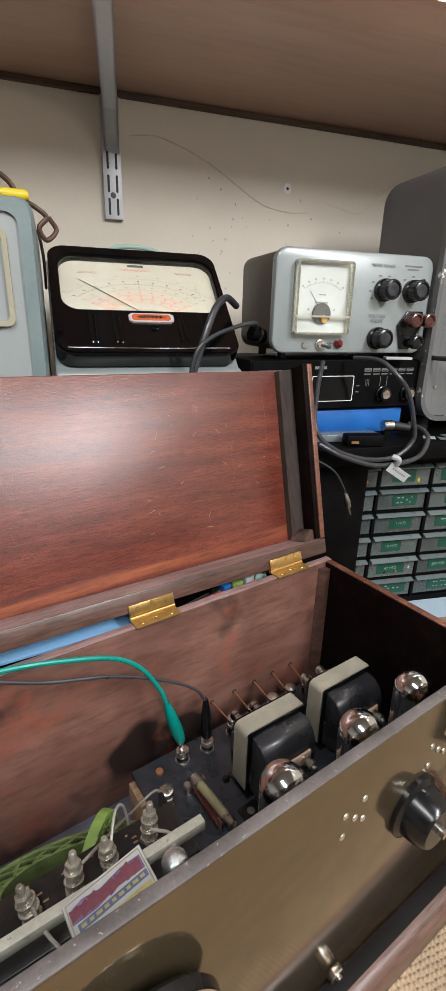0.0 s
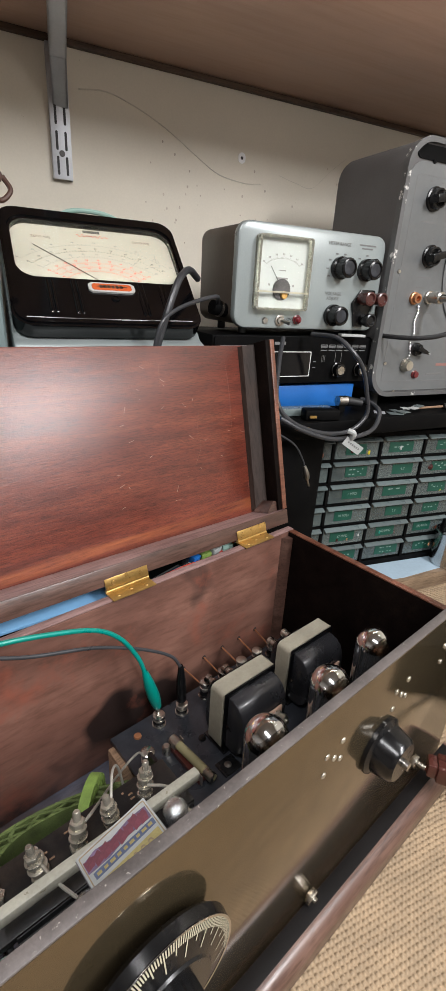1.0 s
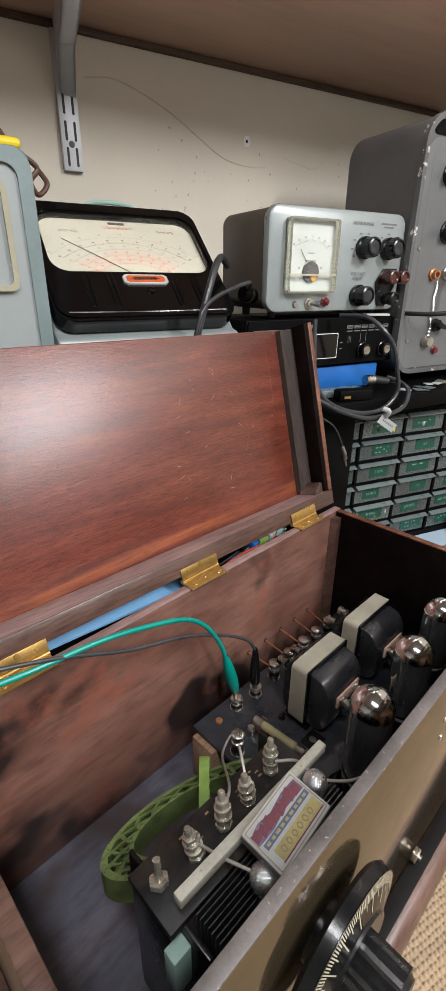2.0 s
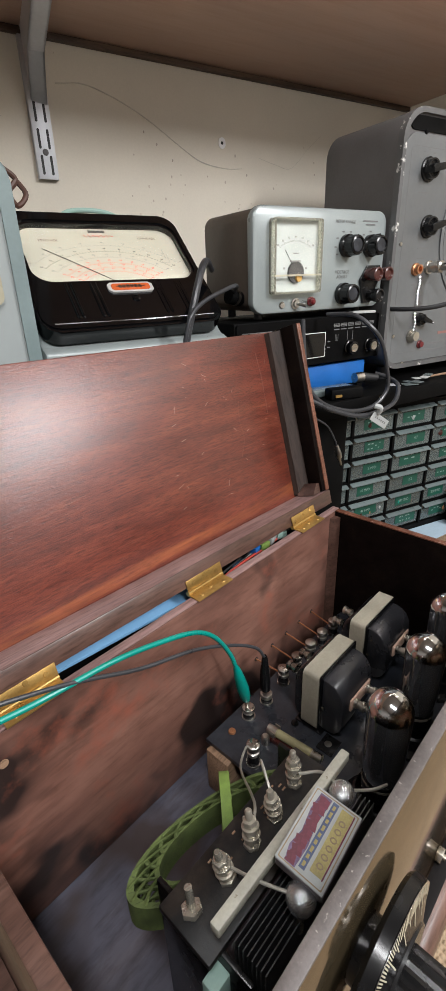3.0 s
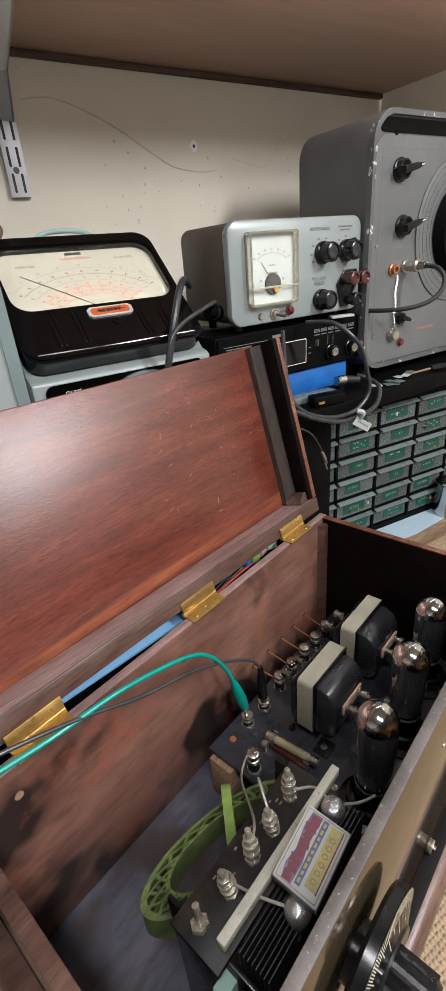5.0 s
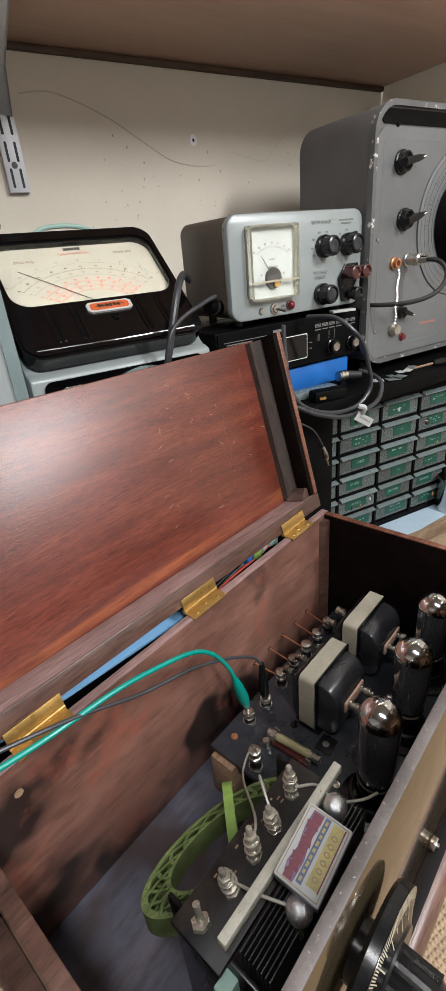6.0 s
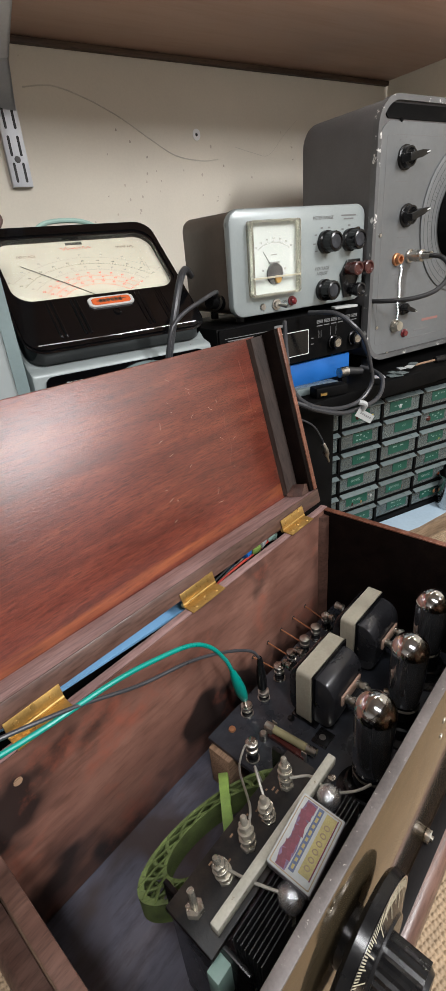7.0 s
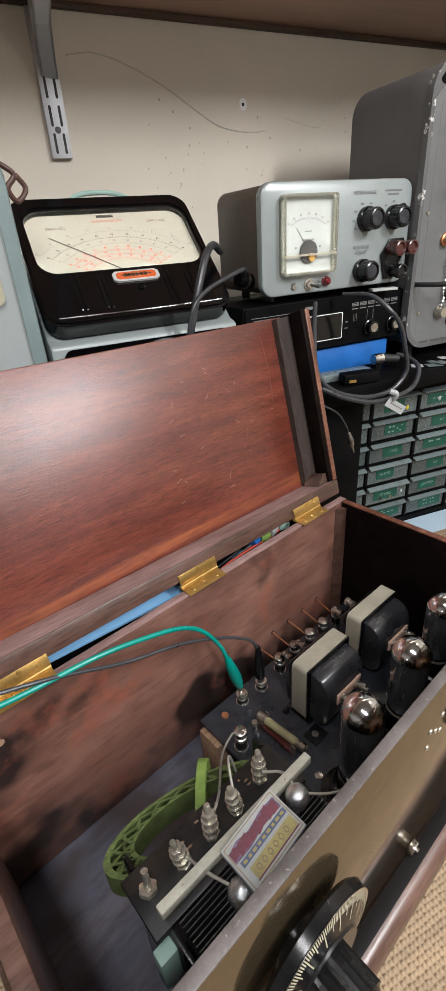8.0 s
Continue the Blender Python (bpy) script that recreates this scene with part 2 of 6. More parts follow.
DIAL_PAPER.node_tree.nodes["Principled BSDF"].inputs["Coat Weight"].default_value = 0.2
CREAM_PLASTIC = surface("yellowed_plastic", (0.40, 0.37, 0.27), 0.25, vary=0.1, scale=20, bump=0.0)
WHITE_FACE = surface("white_meter_face", (0.315, 0.345, 0.34), 0.5, vary=0.05, scale=14, bump=0.0)
CREAM_BAR = surface("cream_strip", (0.40, 0.385, 0.32), 0.5, vary=0.3, scale=60, wear=((0.20, 0.17, 0.12), 80, 0.64))
BADGE_RIM = surface("bright_badge_plating", (0.72, 0.72, 0.70), 0.4, metal=0.4, vary=0.1)
INK = surface("black_ink", (0.02, 0.02, 0.02), 0.6, vary=0.1)
INK_GREY = surface("grey_ink", (0.16, 0.16, 0.16), 0.6, vary=0.1)
INK_RED = surface("red_ink", (0.55, 0.06, 0.04), 0.6, vary=0.1)
INK_BROWN = surface("brown_ink", (0.10, 0.055, 0.045), 0.6, vary=0.1)
INK_WHITE = surface("white_ink", (0.75, 0.75, 0.73), 0.6, vary=0.05)
ORANGE = surface("orange_enamel", (0.62, 0.12, 0.035), 0.25, vary=0.15, coat=0.4)
MAROON = surface("maroon_bakelite", (0.060, 0.015, 0.012), 0.25, vary=0.2, coat=0.3)
RED_LENS = surface("red_lens", (0.13, 0.010, 0.014), 0.12, vary=0.1, coat=0.5)
BLUE = surface("blue_plastic", (0.014, 0.13, 0.44), 0.4, vary=0.1)
PALE_BLUE = surface("pale_blue_paper", (0.38, 0.49, 0.58), 0.7, vary=0.12, scale=25, wear=((0.36, 0.45, 0.52), 30, 0.66))
BLUE_FOLDER = surface("sky_blue_card", (0.20, 0.42, 0.68), 0.5, vary=0.06, scale=20)
TEAL = surface("green_lead", (0.0, 0.235, 0.19), 0.35, vary=0.12, scale=90)
TEAL_PALE = surface("pale_green_plastic", (0.34, 0.50, 0.44), 0.45, vary=0.12)
GREEN_SILK = surface("green_cotton_wire", (0.112, 0.150, 0.042), 0.8, vary=0.5, scale=150, bump=0.5)
GREEN_LIGHT = surface("light_green_wire", (0.19, 0.29, 0.06), 0.7, vary=0.3, scale=150, bump=0.5)
LABEL_GREEN = surface("green_label", (0.006, 0.066, 0.044), 0.45, vary=0.15)
DRAWER_PLASTIC = surface("smoky_drawer_plastic", (0.26, 0.32, 0.315), 0.20, vary=0.35, scale=45, per_piece=0.4, bump=0.05, dust=0.2, dust_color=(0.26, 0.27, 0.23))
DRAWER_PLASTIC.node_tree.nodes["Principled BSDF"].inputs["Transmission Weight"].default_value = 0.6
DRAWER_LIP = surface("drawer_lip_plastic", (0.155, 0.19, 0.19), 0.3, vary=0.2, scale=30, per_piece=0.3, bump=0.05)
YELLOW = surface("yellow_vinyl", (0.75, 0.56, 0.02), 0.4, vary=0.1)
BROWN_CABLE = surface("brown_cable", (0.07, 0.03, 0.02), 0.45, vary=0.2)
ZINC = surface("zinc_bracket", (0.58, 0.59, 0.62), 0.45, metal=0.5, vary=0.12, scale=30, bump=0.1)
STRAW = surface("woven_straw", (0.315, 0.228, 0.142), 0.75, vary=0.22, scale=60, stretch=(1, 4, 1), bump=0.4)
BENCH_WOOD = wood("bench_board", (0.16, 0.11, 0.07), (0.24, 0.17, 0.11), (0.32, 0.23, 0.15), rough=0.5)
CARD_WHITE = surface("white_card", (0.42, 0.435, 0.425), 0.6, vary=0.2, scale=30)
SOLDER = surface("bright_solder", (0.74, 0.79, 0.85), 0.22, metal=0.92, vary=0.35, scale=160, bump=0.8)
CARD_BLUE = surface("faded_blue_print", (0.10, 0.13, 0.22), 0.55, vary=0.35, scale=120)
CARD_RED = surface("faded_red_print", (0.16, 0.036, 0.055), 0.55, vary=0.4, scale=120)
CARD_GOLD = surface("faded_gold_print", (0.40, 0.33, 0.13), 0.55, vary=0.35, scale=120)
CARD_PURPLE = surface("faded_purple_print", (0.16, 0.11, 0.19), 0.55, vary=0.5, scale=140)
CARD_SIDE = surface("striker_side", (0.17, 0.15, 0.16), 0.8, vary=0.3, scale=90)
CLEAR = glass("clear_plastic", (1.0, 0.985, 0.93), 0.03, 1.22)
LAMP_TUBE = glow("lamp_tube_glow", (1.0, 0.96, 0.94), 10.0)
# Near black with a little dust: the shadow at the panel's foot, coloured in.
LEDGE_SHADE = surface("ledge_shade", (0.007, 0.006, 0.006), 0.6, vary=0.3, scale=40, dust=0.02, dust_color=(0.12, 0.11, 0.11), spec=0.15)
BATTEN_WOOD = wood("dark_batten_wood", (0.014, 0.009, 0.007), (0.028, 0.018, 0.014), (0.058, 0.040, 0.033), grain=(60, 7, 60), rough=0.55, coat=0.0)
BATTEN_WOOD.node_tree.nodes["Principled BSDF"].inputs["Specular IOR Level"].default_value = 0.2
MOLD_WOOD = wood("molding_wood", (0.045, 0.022, 0.017), (0.095, 0.050, 0.038), (0.15, 0.085, 0.066), grain=(7, 60, 60), rough=0.36, coat=0.3)
LABEL_PRINT = surface("worn_label_print", (0.24, 0.32, 0.285), 0.6, vary=0.2)
LEAK_PAPER = surface("olive_paper_tube", (0.24, 0.21, 0.11), 0.5, vary=0.2, scale=90)
CARD_DULL = surface("dull_gold_print", (0.30, 0.22, 0.13), 0.6, vary=0.3, scale=90)
FLECK = surface("brown_splash", (0.57, 0.49, 0.40), 0.7, vary=0.4, scale=60)
PLUG_WHITE = surface("white_nylon", (0.93, 0.93, 0.92), 0.4, vary=0.03)
PENCIL = surface("faint_wall_mark", (0.665, 0.61, 0.515), 0.8, vary=0.2)


# ---- mesh helpers ----
def block(cx, cy, cz, sx, sy, sz, bev=0.0, seg=2):
    bm = bmesh.new()
    bmesh.ops.create_cube(bm, size=1.0)
    bmesh.ops.scale(bm, vec=(sx, sy, sz), verts=bm.verts)
    if bev:
        bmesh.ops.bevel(bm, geom=bm.edges[:], offset=bev, segments=seg, affect="EDGES", profile=0.5)
    bmesh.ops.translate(bm, vec=(cx, cy, cz), verts=bm.verts)
    return bm


def lathe(profile, seg=28, m=None):
    """A body turned round z from (radius, height) pairs."""
    bm = bmesh.new()
    rings = []
    for r, z in profile:
        if r <= 1e-6:
            rings.append([bm.verts.new((0, 0, z))])
        else:
            rings.append([bm.verts.new((r * math.cos(2 * math.pi * i / seg), r * math.sin(2 * math.pi * i / seg), z)) for i in range(seg)])
    for a, b in zip(rings, rings[1:]):
        for i in range(seg):
            j = (i + 1) % seg
            if len(a) == 1 and len(b) == 1:
                continue
            if len(a) == 1:
                bm.faces.new((a[0], b[j], b[i]))
            elif len(b) == 1:
                bm.faces.new((a[i], a[j], b[0]))
            else:
                bm.faces.new((a[i], a[j], b[j], b[i]))
    bmesh.ops.recalc_face_normals(bm, faces=bm.faces[:])
    if m is not None:
        bm.transform(m)
    return bm


def rod(p, q, r, seg=12, r2=None):
    """A capped bar from p to q."""
    p, q = Vector(p), Vector(q)
    d = q - p
    h = d.length
    r2 = r if r2 is None else r2
    m = Matrix.Translation(p) @ d.to_track_quat("Z", "Y").to_matrix().to_4x4()
    return lathe([(0, 0), (r, 0), (r2, h), (0, h)], seg, m)


def sweep(points, r, seg=10, steps=8):
    """A round lead through the points, smoothed."""
    pts = [Vector(p) for p in points]
    ext = [pts[0] * 2 - pts[1]] + pts + [pts[-1] * 2 - pts[-2]]
    path = []
    for i in range(1, len(ext) - 2):
        a, b, c, d = ext[i - 1:i + 3]
        for k in range(steps):
            t = k / steps
            path.append(0.5 * ((2 * b) + (c - a) * t + (2 * a - 5 * b + 4 * c - d) * t * t + (3 * b - a - 3 * c + d) * t ** 3))
    path.append(pts[-1])
    bm = bmesh.new()
    rings = []
    side = None
    for i, p in enumerate(path):
        t = (path[min(i + 1, len(path) - 1)] - path[max(i - 1, 0)]).normalized()
        if side is None:
            side = t.orthogonal().normalized()
        side = (side - t * side.dot(t)).normalized()
        up = t.cross(side)
        rings.append([bm.verts.new(p + r * (side * math.cos(2 * math.pi * k / seg) + up * math.sin(2 * math.pi * k / seg))) for k in range(seg)])
    for a, b in zip(rings, rings[1:]):
        for k in range(seg):
            j = (k + 1) % seg
            bm.faces.new((a[k], a[j], b[j], b[k]))
    bm.faces.new(rings[0][::-1])
    bm.faces.new(rings[-1])
    for f in bm.faces:
        f.smooth = True
    return bm


def prism(poly, depth, m=None, bev=0.0):
    """A flat outline (x, y) raised by depth along z."""
    bm = bmesh.new()
    f = bm.faces.new([bm.verts.new((x, y, 0)) for x, y in poly])
    ext = bmesh.ops.extrude_face_region(bm, geom=[f])
    bmesh.ops.translate(bm, vec=(0, 0, depth), verts=[v for v in ext["geom"] if isinstance(v, bmesh.types.BMVert)])
    bmesh.ops.recalc_face_normals(bm, faces=bm.faces[:])
    if bev:
        bmesh.ops.bevel(bm, geom=bm.edges[:], offset=bev, segments=2, affect="EDGES", profile=0.5)
    if m is not None:
        bm.transform(m)
    return bm


def rounded(w, h, r, seg=6, cx=0.0, cy=0.0):
    """The outline of a rectangle with round corners."""
    out = []
    for sx, sy, a0 in ((1, 1, 0), (-1, 1, 90), (-1, -1, 180), (1, -1, 270)):
        for k in range(seg + 1):
            a = radians(a0 + 90 * k / seg)
            out.append((cx + sx * (w / 2 - r) + r * math.cos(a), cy + sy * (h / 2 - r) + r * math.sin(a)))
    return out


def frame_ring(outer, inner, depth, m=None):
    """A flat ring between two outlines of equal point count, raised by depth."""
    bm = bmesh.new()
    n = len(outer)
    lo = [bm.verts.new((x, y, 0)) for x, y in outer]
    li = [bm.verts.new((x, y, 0)) for x, y in inner]
    ho = [bm.verts.new((x, y, depth)) for x, y in outer]
    hi = [bm.verts.new((x, y, depth)) for x, y in inner]
    for i in range(n):
        j = (i + 1) % n
        bm.faces.new((ho[i], ho[j], hi[j], hi[i]))
        bm.faces.new((lo[j], lo[i], li[i], li[j]))
        bm.faces.new((lo[i], lo[j], ho[j], ho[i]))
        bm.faces.new((li[j], li[i], hi[i], hi[j]))
    bmesh.ops.recalc_face_normals(bm, faces=bm.faces[:])
    if m is not None:
        bm.transform(m)
    return bm


def merged(bms):
    me = bpy.data.meshes.new("tmp")
    out = bmesh.new()
    for b in bms:
        b.to_mesh(me)
        out.from_mesh(me)
        b.free()
    bpy.data.meshes.remove(me)
    return out


def mesh_ob(name, bm, material, m=None, smooth=True):
    me = bpy.data.meshes.new(name)
    bm.to_mesh(me)
    bm.free()
    me.materials.append(material)
    if smooth:
        me.shade_smooth()
        me.set_sharp_from_angle(angle=radians(35))
    ob = new(name, me)
    if m is not None:
        ob.matrix_basis = m
    return ob


def part(name, bm, material, parent, label="", m=None):
    ob = mesh_ob(name, bm, material, m)
    ob.parent = parent
    if label:
        tagged(ob, label)
    return ob


def thing(name, m, label, category, group="", kind=""):
    ob = new(name)
    ob.empty_display_size = 0.02
    ob.matrix_basis = m
    return tagged(ob, label, category, group, kind)


def solo(name, bm, material, m, label, category, group="", kind=""):
    return tagged(mesh_ob(name, bm, material, m), label, category, group, kind)


def setting(name, bm, material, label, category, m=None):
    return tagged(mesh_ob(name, bm, material, m), label, category, "", "structure")


def lettering(name, body, size, material, parent, m, label=""):
    """Raised printing, centred, in the xy plane of m."""
    cu = bpy.data.curves.new(name, "FONT")
    cu.body, cu.size, cu.align_x, cu.align_y, cu.extrude = body, size, "CENTER", "CENTER", 0.00008
    tmp = bpy.data.objects.new("tmp_text", cu)
    scene.collection.objects.link(tmp)
    me = bpy.data.meshes.new_from_object(tmp.evaluated_get(bpy.context.evaluated_depsgraph_get()))
    bpy.data.objects.remove(tmp)
    bpy.data.curves.remove(cu)
    me.materials.clear()
    me.materials.append(material)
    ob = new(name, me)
    ob.matrix_basis = m
    ob.parent = parent
    if label:
        tagged(ob, label)
    return ob


def bars(rects, depth=0.0002):
    """Flat print: (cx, cy, w, h) bars in the xy plane."""
    return merged([block(x, y, depth / 2, w, h, depth) for x, y, w, h in rects])


FRONT = Matrix(((1, 0, 0, 0), (0, 0, -1, 0), (0, 1, 0, 0), (0, 0, 0, 1)))  # xy plane stood upright, facing -y
BENCH = pose(0, 0, 0, 0, 0, -16)
BENCH_Z = -0.245


# ---- the room ----
setting("wall_back", block(-0.54, 0.606, 0.15, 2.72, 0.10, 2.5), WALL, "cream painted plaster wall with stains behind the bench", "wall", BENCH)
setting("wall_right", block(0.77, -0.072, 0.15, 0.10, 1.256, 2.5), WALL, "cream painted side wall at the end of the bench", "wall", BENCH)
setting("wall_return", block(1.335, -0.65, 0.15, 1.03, 0.10, 2.5), ROOM, "plain painted room wall", "wall", BENCH)
setting("wall_far", block(1.80, -1.828, 0.15, 0.10, 2.256, 2.5), ROOM, "plain painted room wall", "wall", BENCH)
setting("wall_left", block(-1.95, -1.2, 0.15, 0.10, 3.712, 2.5), ROOM, "plain painted room wall", "wall", BENCH)
setting("wall_front", block(-0.025, -3.006, 0.15, 3.75, 0.10, 2.5), ROOM, "plain painted room wall", "wall", BENCH)
setting("floor", block(-0.025, -1.2, -1.125, 3.95, 3.712, 0.05), BENCH_WOOD, "brown wooden workshop floor", "floor", BENCH)
setting("ceiling", block(-0.025, -1.2, 1.425, 3.95, 3.712, 0.05), ROOM, "plain painted ceiling", "ceiling", BENCH)
for hx, hy, hr, hl in ((-0.75, -1.15, 0, 1.76), (0.19, -1.72, -12, 1.31)):
    tagged(mesh_ob("ceiling_lamp_housing", block(0, 0, 0, 0.2, hl, 0.16, 0.01), ROOM, pose(hx, hy, 1.32, 0, 0, hr)), "long white ceiling lamp housing", "lamp", "", "structure")


def wall_marks():
    """A faint scrape across the plaster."""
    zs = [(-0.17, 0.64), (-0.12, 0.645), (-0.06, 0.63), (0.0, 0.605), (0.06, 0.572), (0.11, 0.548), (0.17, 0.540), (0.21, 0.543)]
    a = sweep([(u, 0.5558, z) for u, z in zs], 0.0011, 6, 6)
    b = sweep([(0.255, 0.5558, 0.565), (0.30, 0.5558, 0.556), (0.345, 0.5558, 0.552), (0.39, 0.5558, 0.59), (0.43, 0.5558, 0.62)], 0.0004, 6, 6)
    return merged([a, b])


def wall_flecks():
    """Small brown splashes on the plaster."""
    random.seed(33)
    spots = [(random.uniform(-0.16, 0.46), random.uniform(0.40, 0.66), random.uniform(0.0010, 0.0026)) for _ in range(20)] + [(random.gauss(0.02, 0.04), random.gauss(0.50, 0.045), random.uniform(0.0010, 0.0026)) for _ in range(14)]
    return merged([prism([(r * math.cos(radians(a)) * 0.8, r * math.sin(radians(a)) * random.uniform(0.8, 1.5)) for a in range(0, 360, 45)], 0.0004, Matrix.Translation((u, 0.5562, z)) @ FRONT) for u, z, r in spots])


setting("wall_stain", wall_flecks(), FLECK, "small brown splashes on the cream wall", "stain", BENCH)
setting("wall_scrape", wall_marks(), PENCIL, "faint grey scrape line on the plaster", "mark", BENCH)

plug = thing("wall_plug", BENCH @ pose(0.161, 0.556, 0.584), "white plastic wall plug with a dark hole in the plaster", "wall plug")
part("flange", frame_ring(rounded(0.0165, 0.0195, 0.0082), rounded(0.0064, 0.0064, 0.0031), 0.0018, FRONT), PLUG_WHITE, plug)
part("bore", rod((0, 0.001, 0), (0, -0.0006, 0), 0.0031), INK, plug)

# shelf and its bracket
setting("shelf", block(-0.54, 0.3405, 0.716, 2.50, 0.411, 0.026, 0.001), SHELF_WOOD, "brown varnished wooden shelf board above the bench", "shelf", BENCH)
# The dark strip colours in the shadow gap at the shelf's back edge.
setting("shelf_gap_shade", block(-0.54, 0.549, 0.6985, 2.50, 0.011, 0.009, 0.001), GAP_SHADE, "dark strip painted in for the shadow gap where shelf meets wall", "trim", BENCH)


fix = thing("shelf_lamp", BENCH @ pose(0.38, 0.124, 0.704), "slim white tube lamp fixed along the shelf's front edge", "lamp")
part("housing", block(0, 0.0, 0.020, 0.66, 0.020, 0.010, 0.002), ZINC, fix)
part("diffuser", block(0, 0.0, 0.0075, 0.65, 0.018, 0.015, 0.005, 3), LAMP_TUBE, fix, "glowing white diffuser")


def slot(u, z, h, w=0.0032):
    return prism(rounded(w, h, w * 0.49, 4, u, z), 0.0006, FRONT)


rail = thing("shelf_standard", BENCH @ pose(-0.207, 0.556, 0.497), "grey slotted steel shelf upright screwed to the wall", "shelf upright")
part("channel", merged([block(0, -0.011, 0.098, 0.034, 0.002, 0.196, 0.0006), block(-0.016, -0.006, 0.098, 0.002, 0.011, 0.196), block(0.016, -0.006, 0.098, 0.002, 0.011, 0.196)]), ZINC, rail)
for zc in (0.021, 0.059, 0.097, 0.135, 0.173):
    for ux in (-0.0078, 0.0078):
        part("slot", slot(ux, zc, 0.029, 0.0042), INK, rail, m=pose(0, -0.0119, 0))
part("screw", lathe([(0.0052, 0), (0.0046, 0.0015), (0.0018, 0.0022), (0, 0.0016)], 16, FRONT), SG_BODY, rail, m=pose(0, -0.012, 0.040))
arm = thing("shelf_bracket", BENCH @ pose(-0.205, 0.545, 0.7025, 0, 0, -7.5), "grey pressed steel shelf bracket hooked into the upright", "shelf bracket")
side = [(0.0, 0.0), (-0.40, 0.0), (-0.40, -0.014), (-0.05, -0.045), (0.0, -0.098)]
yz = Matrix(((0, 0, 1, 0), (1, 0, 0, 0), (0, 1, 0, 0), (0, 0, 0, 1)))
part("web", prism(side, 0.003, yz), ZINC, arm, m=pose(-0.013, 0, 0))
part("web", prism(side, 0.003, yz), ZINC, arm, m=pose(0.010, 0, 0))
part("bridge", prism([(-0.40, -0.014), (-0.05, -0.045), (0.0, -0.098), (0.0, -0.094), (-0.05, -0.041), (-0.40, -0.011)], 0.026, yz), ZINC, arm, m=pose(-0.013, 0, 0))

# bench, straw mat, raised rear board with paper
setting("bench_top", block(-0.54, -0.15, BENCH_Z - 0.0245, 2.50, 1.41, 0.045, 0.003), BENCH_WOOD, "brown wooden workbench top", "bench", BENCH)
setting("rear_board", block(0.41, 0.3125, BENCH_Z + 0.0145, 0.61, 0.475, 0.035, 0.002), BENCH_WOOD, "low wooden board along the back of the bench", "board", BENCH)


def straw_mat():
    """Basket weave: raised strands over and under, as one sheet of small pillows."""
    c = 0.0052
    nu, nv = int(1.40 / c), int(0.84 / c)
    verts, faces = [], []
    for i in range(nu):
        for j in range(nv):
            x0, y0 = -0.78 + i * c, -0.77 + j * c
            over = (i + j) % 2 == 0
            jx, jy = random.uniform(-0.0004, 0.0004), random.uniform(-0.0004, 0.0004)
            a, b = (0.0002, 0.0006) if over else (0.0006, 0.0002)
            h = 0.0026 if over else 0.0020
            k = len(verts)
            for px, py, pz in ((a, b, 0), (c - a, b, 0), (c - a, c - b, 0), (a, c - b, 0)):
                verts.append((x0 + px + jx, y0 + py + jy, pz))
            q = 0.26 * c
            for px, py in ((a + (q if over else 0.0008), b + (0.0008 if over else q)), (c - a - (q if over else 0.0008), b + (0.0008 if over else q)),
                           (c - a - (q if over else 0.0008), c - b - (0.0008 if over else q)), (a + (q if over else 0.0008), c - b - (0.0008 if over else q))):
                verts.append((x0 + px + jx, y0 + py + jy, h))
            faces.append((k + 4, k + 5, k + 6, k + 7))
            for s in range(4):
                n = (s + 1) % 4
                faces.append((k + s, k + n, k + 4 + n, k + 4 + s))
    k = len(verts)
    verts += [(-0.78, -0.77, 0.0006), (0.62, -0.77, 0.0006), (0.62, 0.07, 0.0006), (-0.78, 0.07, 0.0006)]
    faces.append((k, k + 1, k + 2, k + 3))
    me = bpy.data.meshes.new("straw_mat")
    me.from_pydata(verts, [], faces)
    me.shade_smooth()
    me.materials.append(STRAW)
    ob = new("straw_mat", me)
    ob.matrix_basis = BENCH @ pose(0, 0, BENCH_Z - 0.0018)
    return tagged(ob, "tan basket-woven straw mat covering the bench", "mat", "", "stuff")


straw_mat()
solo("blue_paper", prism([(-0.06, 0.012), (0.03, 0.002), (0.17, 0.006), (0.36, -0.006), (0.365, 0.13), (-0.06, 0.13)], 0.0008), PALE_BLUE, BENCH @ pose(0.34, 0.080, BENCH_Z + 0.0322), "pale blue soiled sheet of paper lying before the drawers", "paper")

# ---- black stand with instruments on it ----
stand = thing("equipment_stand", BENCH @ pose(0.1, 0.32, BENCH_Z), "black painted wooden stand carrying the instruments", "stand")
ST = 0.135 - BENCH_Z
part("top_board", block(0.0, 0.005, ST - 0.014, 1.19, 0.45, 0.028, 0.002), BLACK_MATTE, stand)
part("upright", block(-0.57, 0.02, (ST - 0.028) / 2, 0.03, 0.38, ST - 0.0285), BLACK_MATTE, stand)
part("upright", block(0.04, -0.02, (ST - 0.028) / 2 + 0.016, 0.022, 0.30, ST - 0.0615), BLACK_MATTE, stand)
part("front_board", block(-0.05, -0.180, (ST - 0.028) / 2, 0.20, 0.012, ST - 0.0285, 0.001), BLACK_MATTE, stand, "chipped black front board")


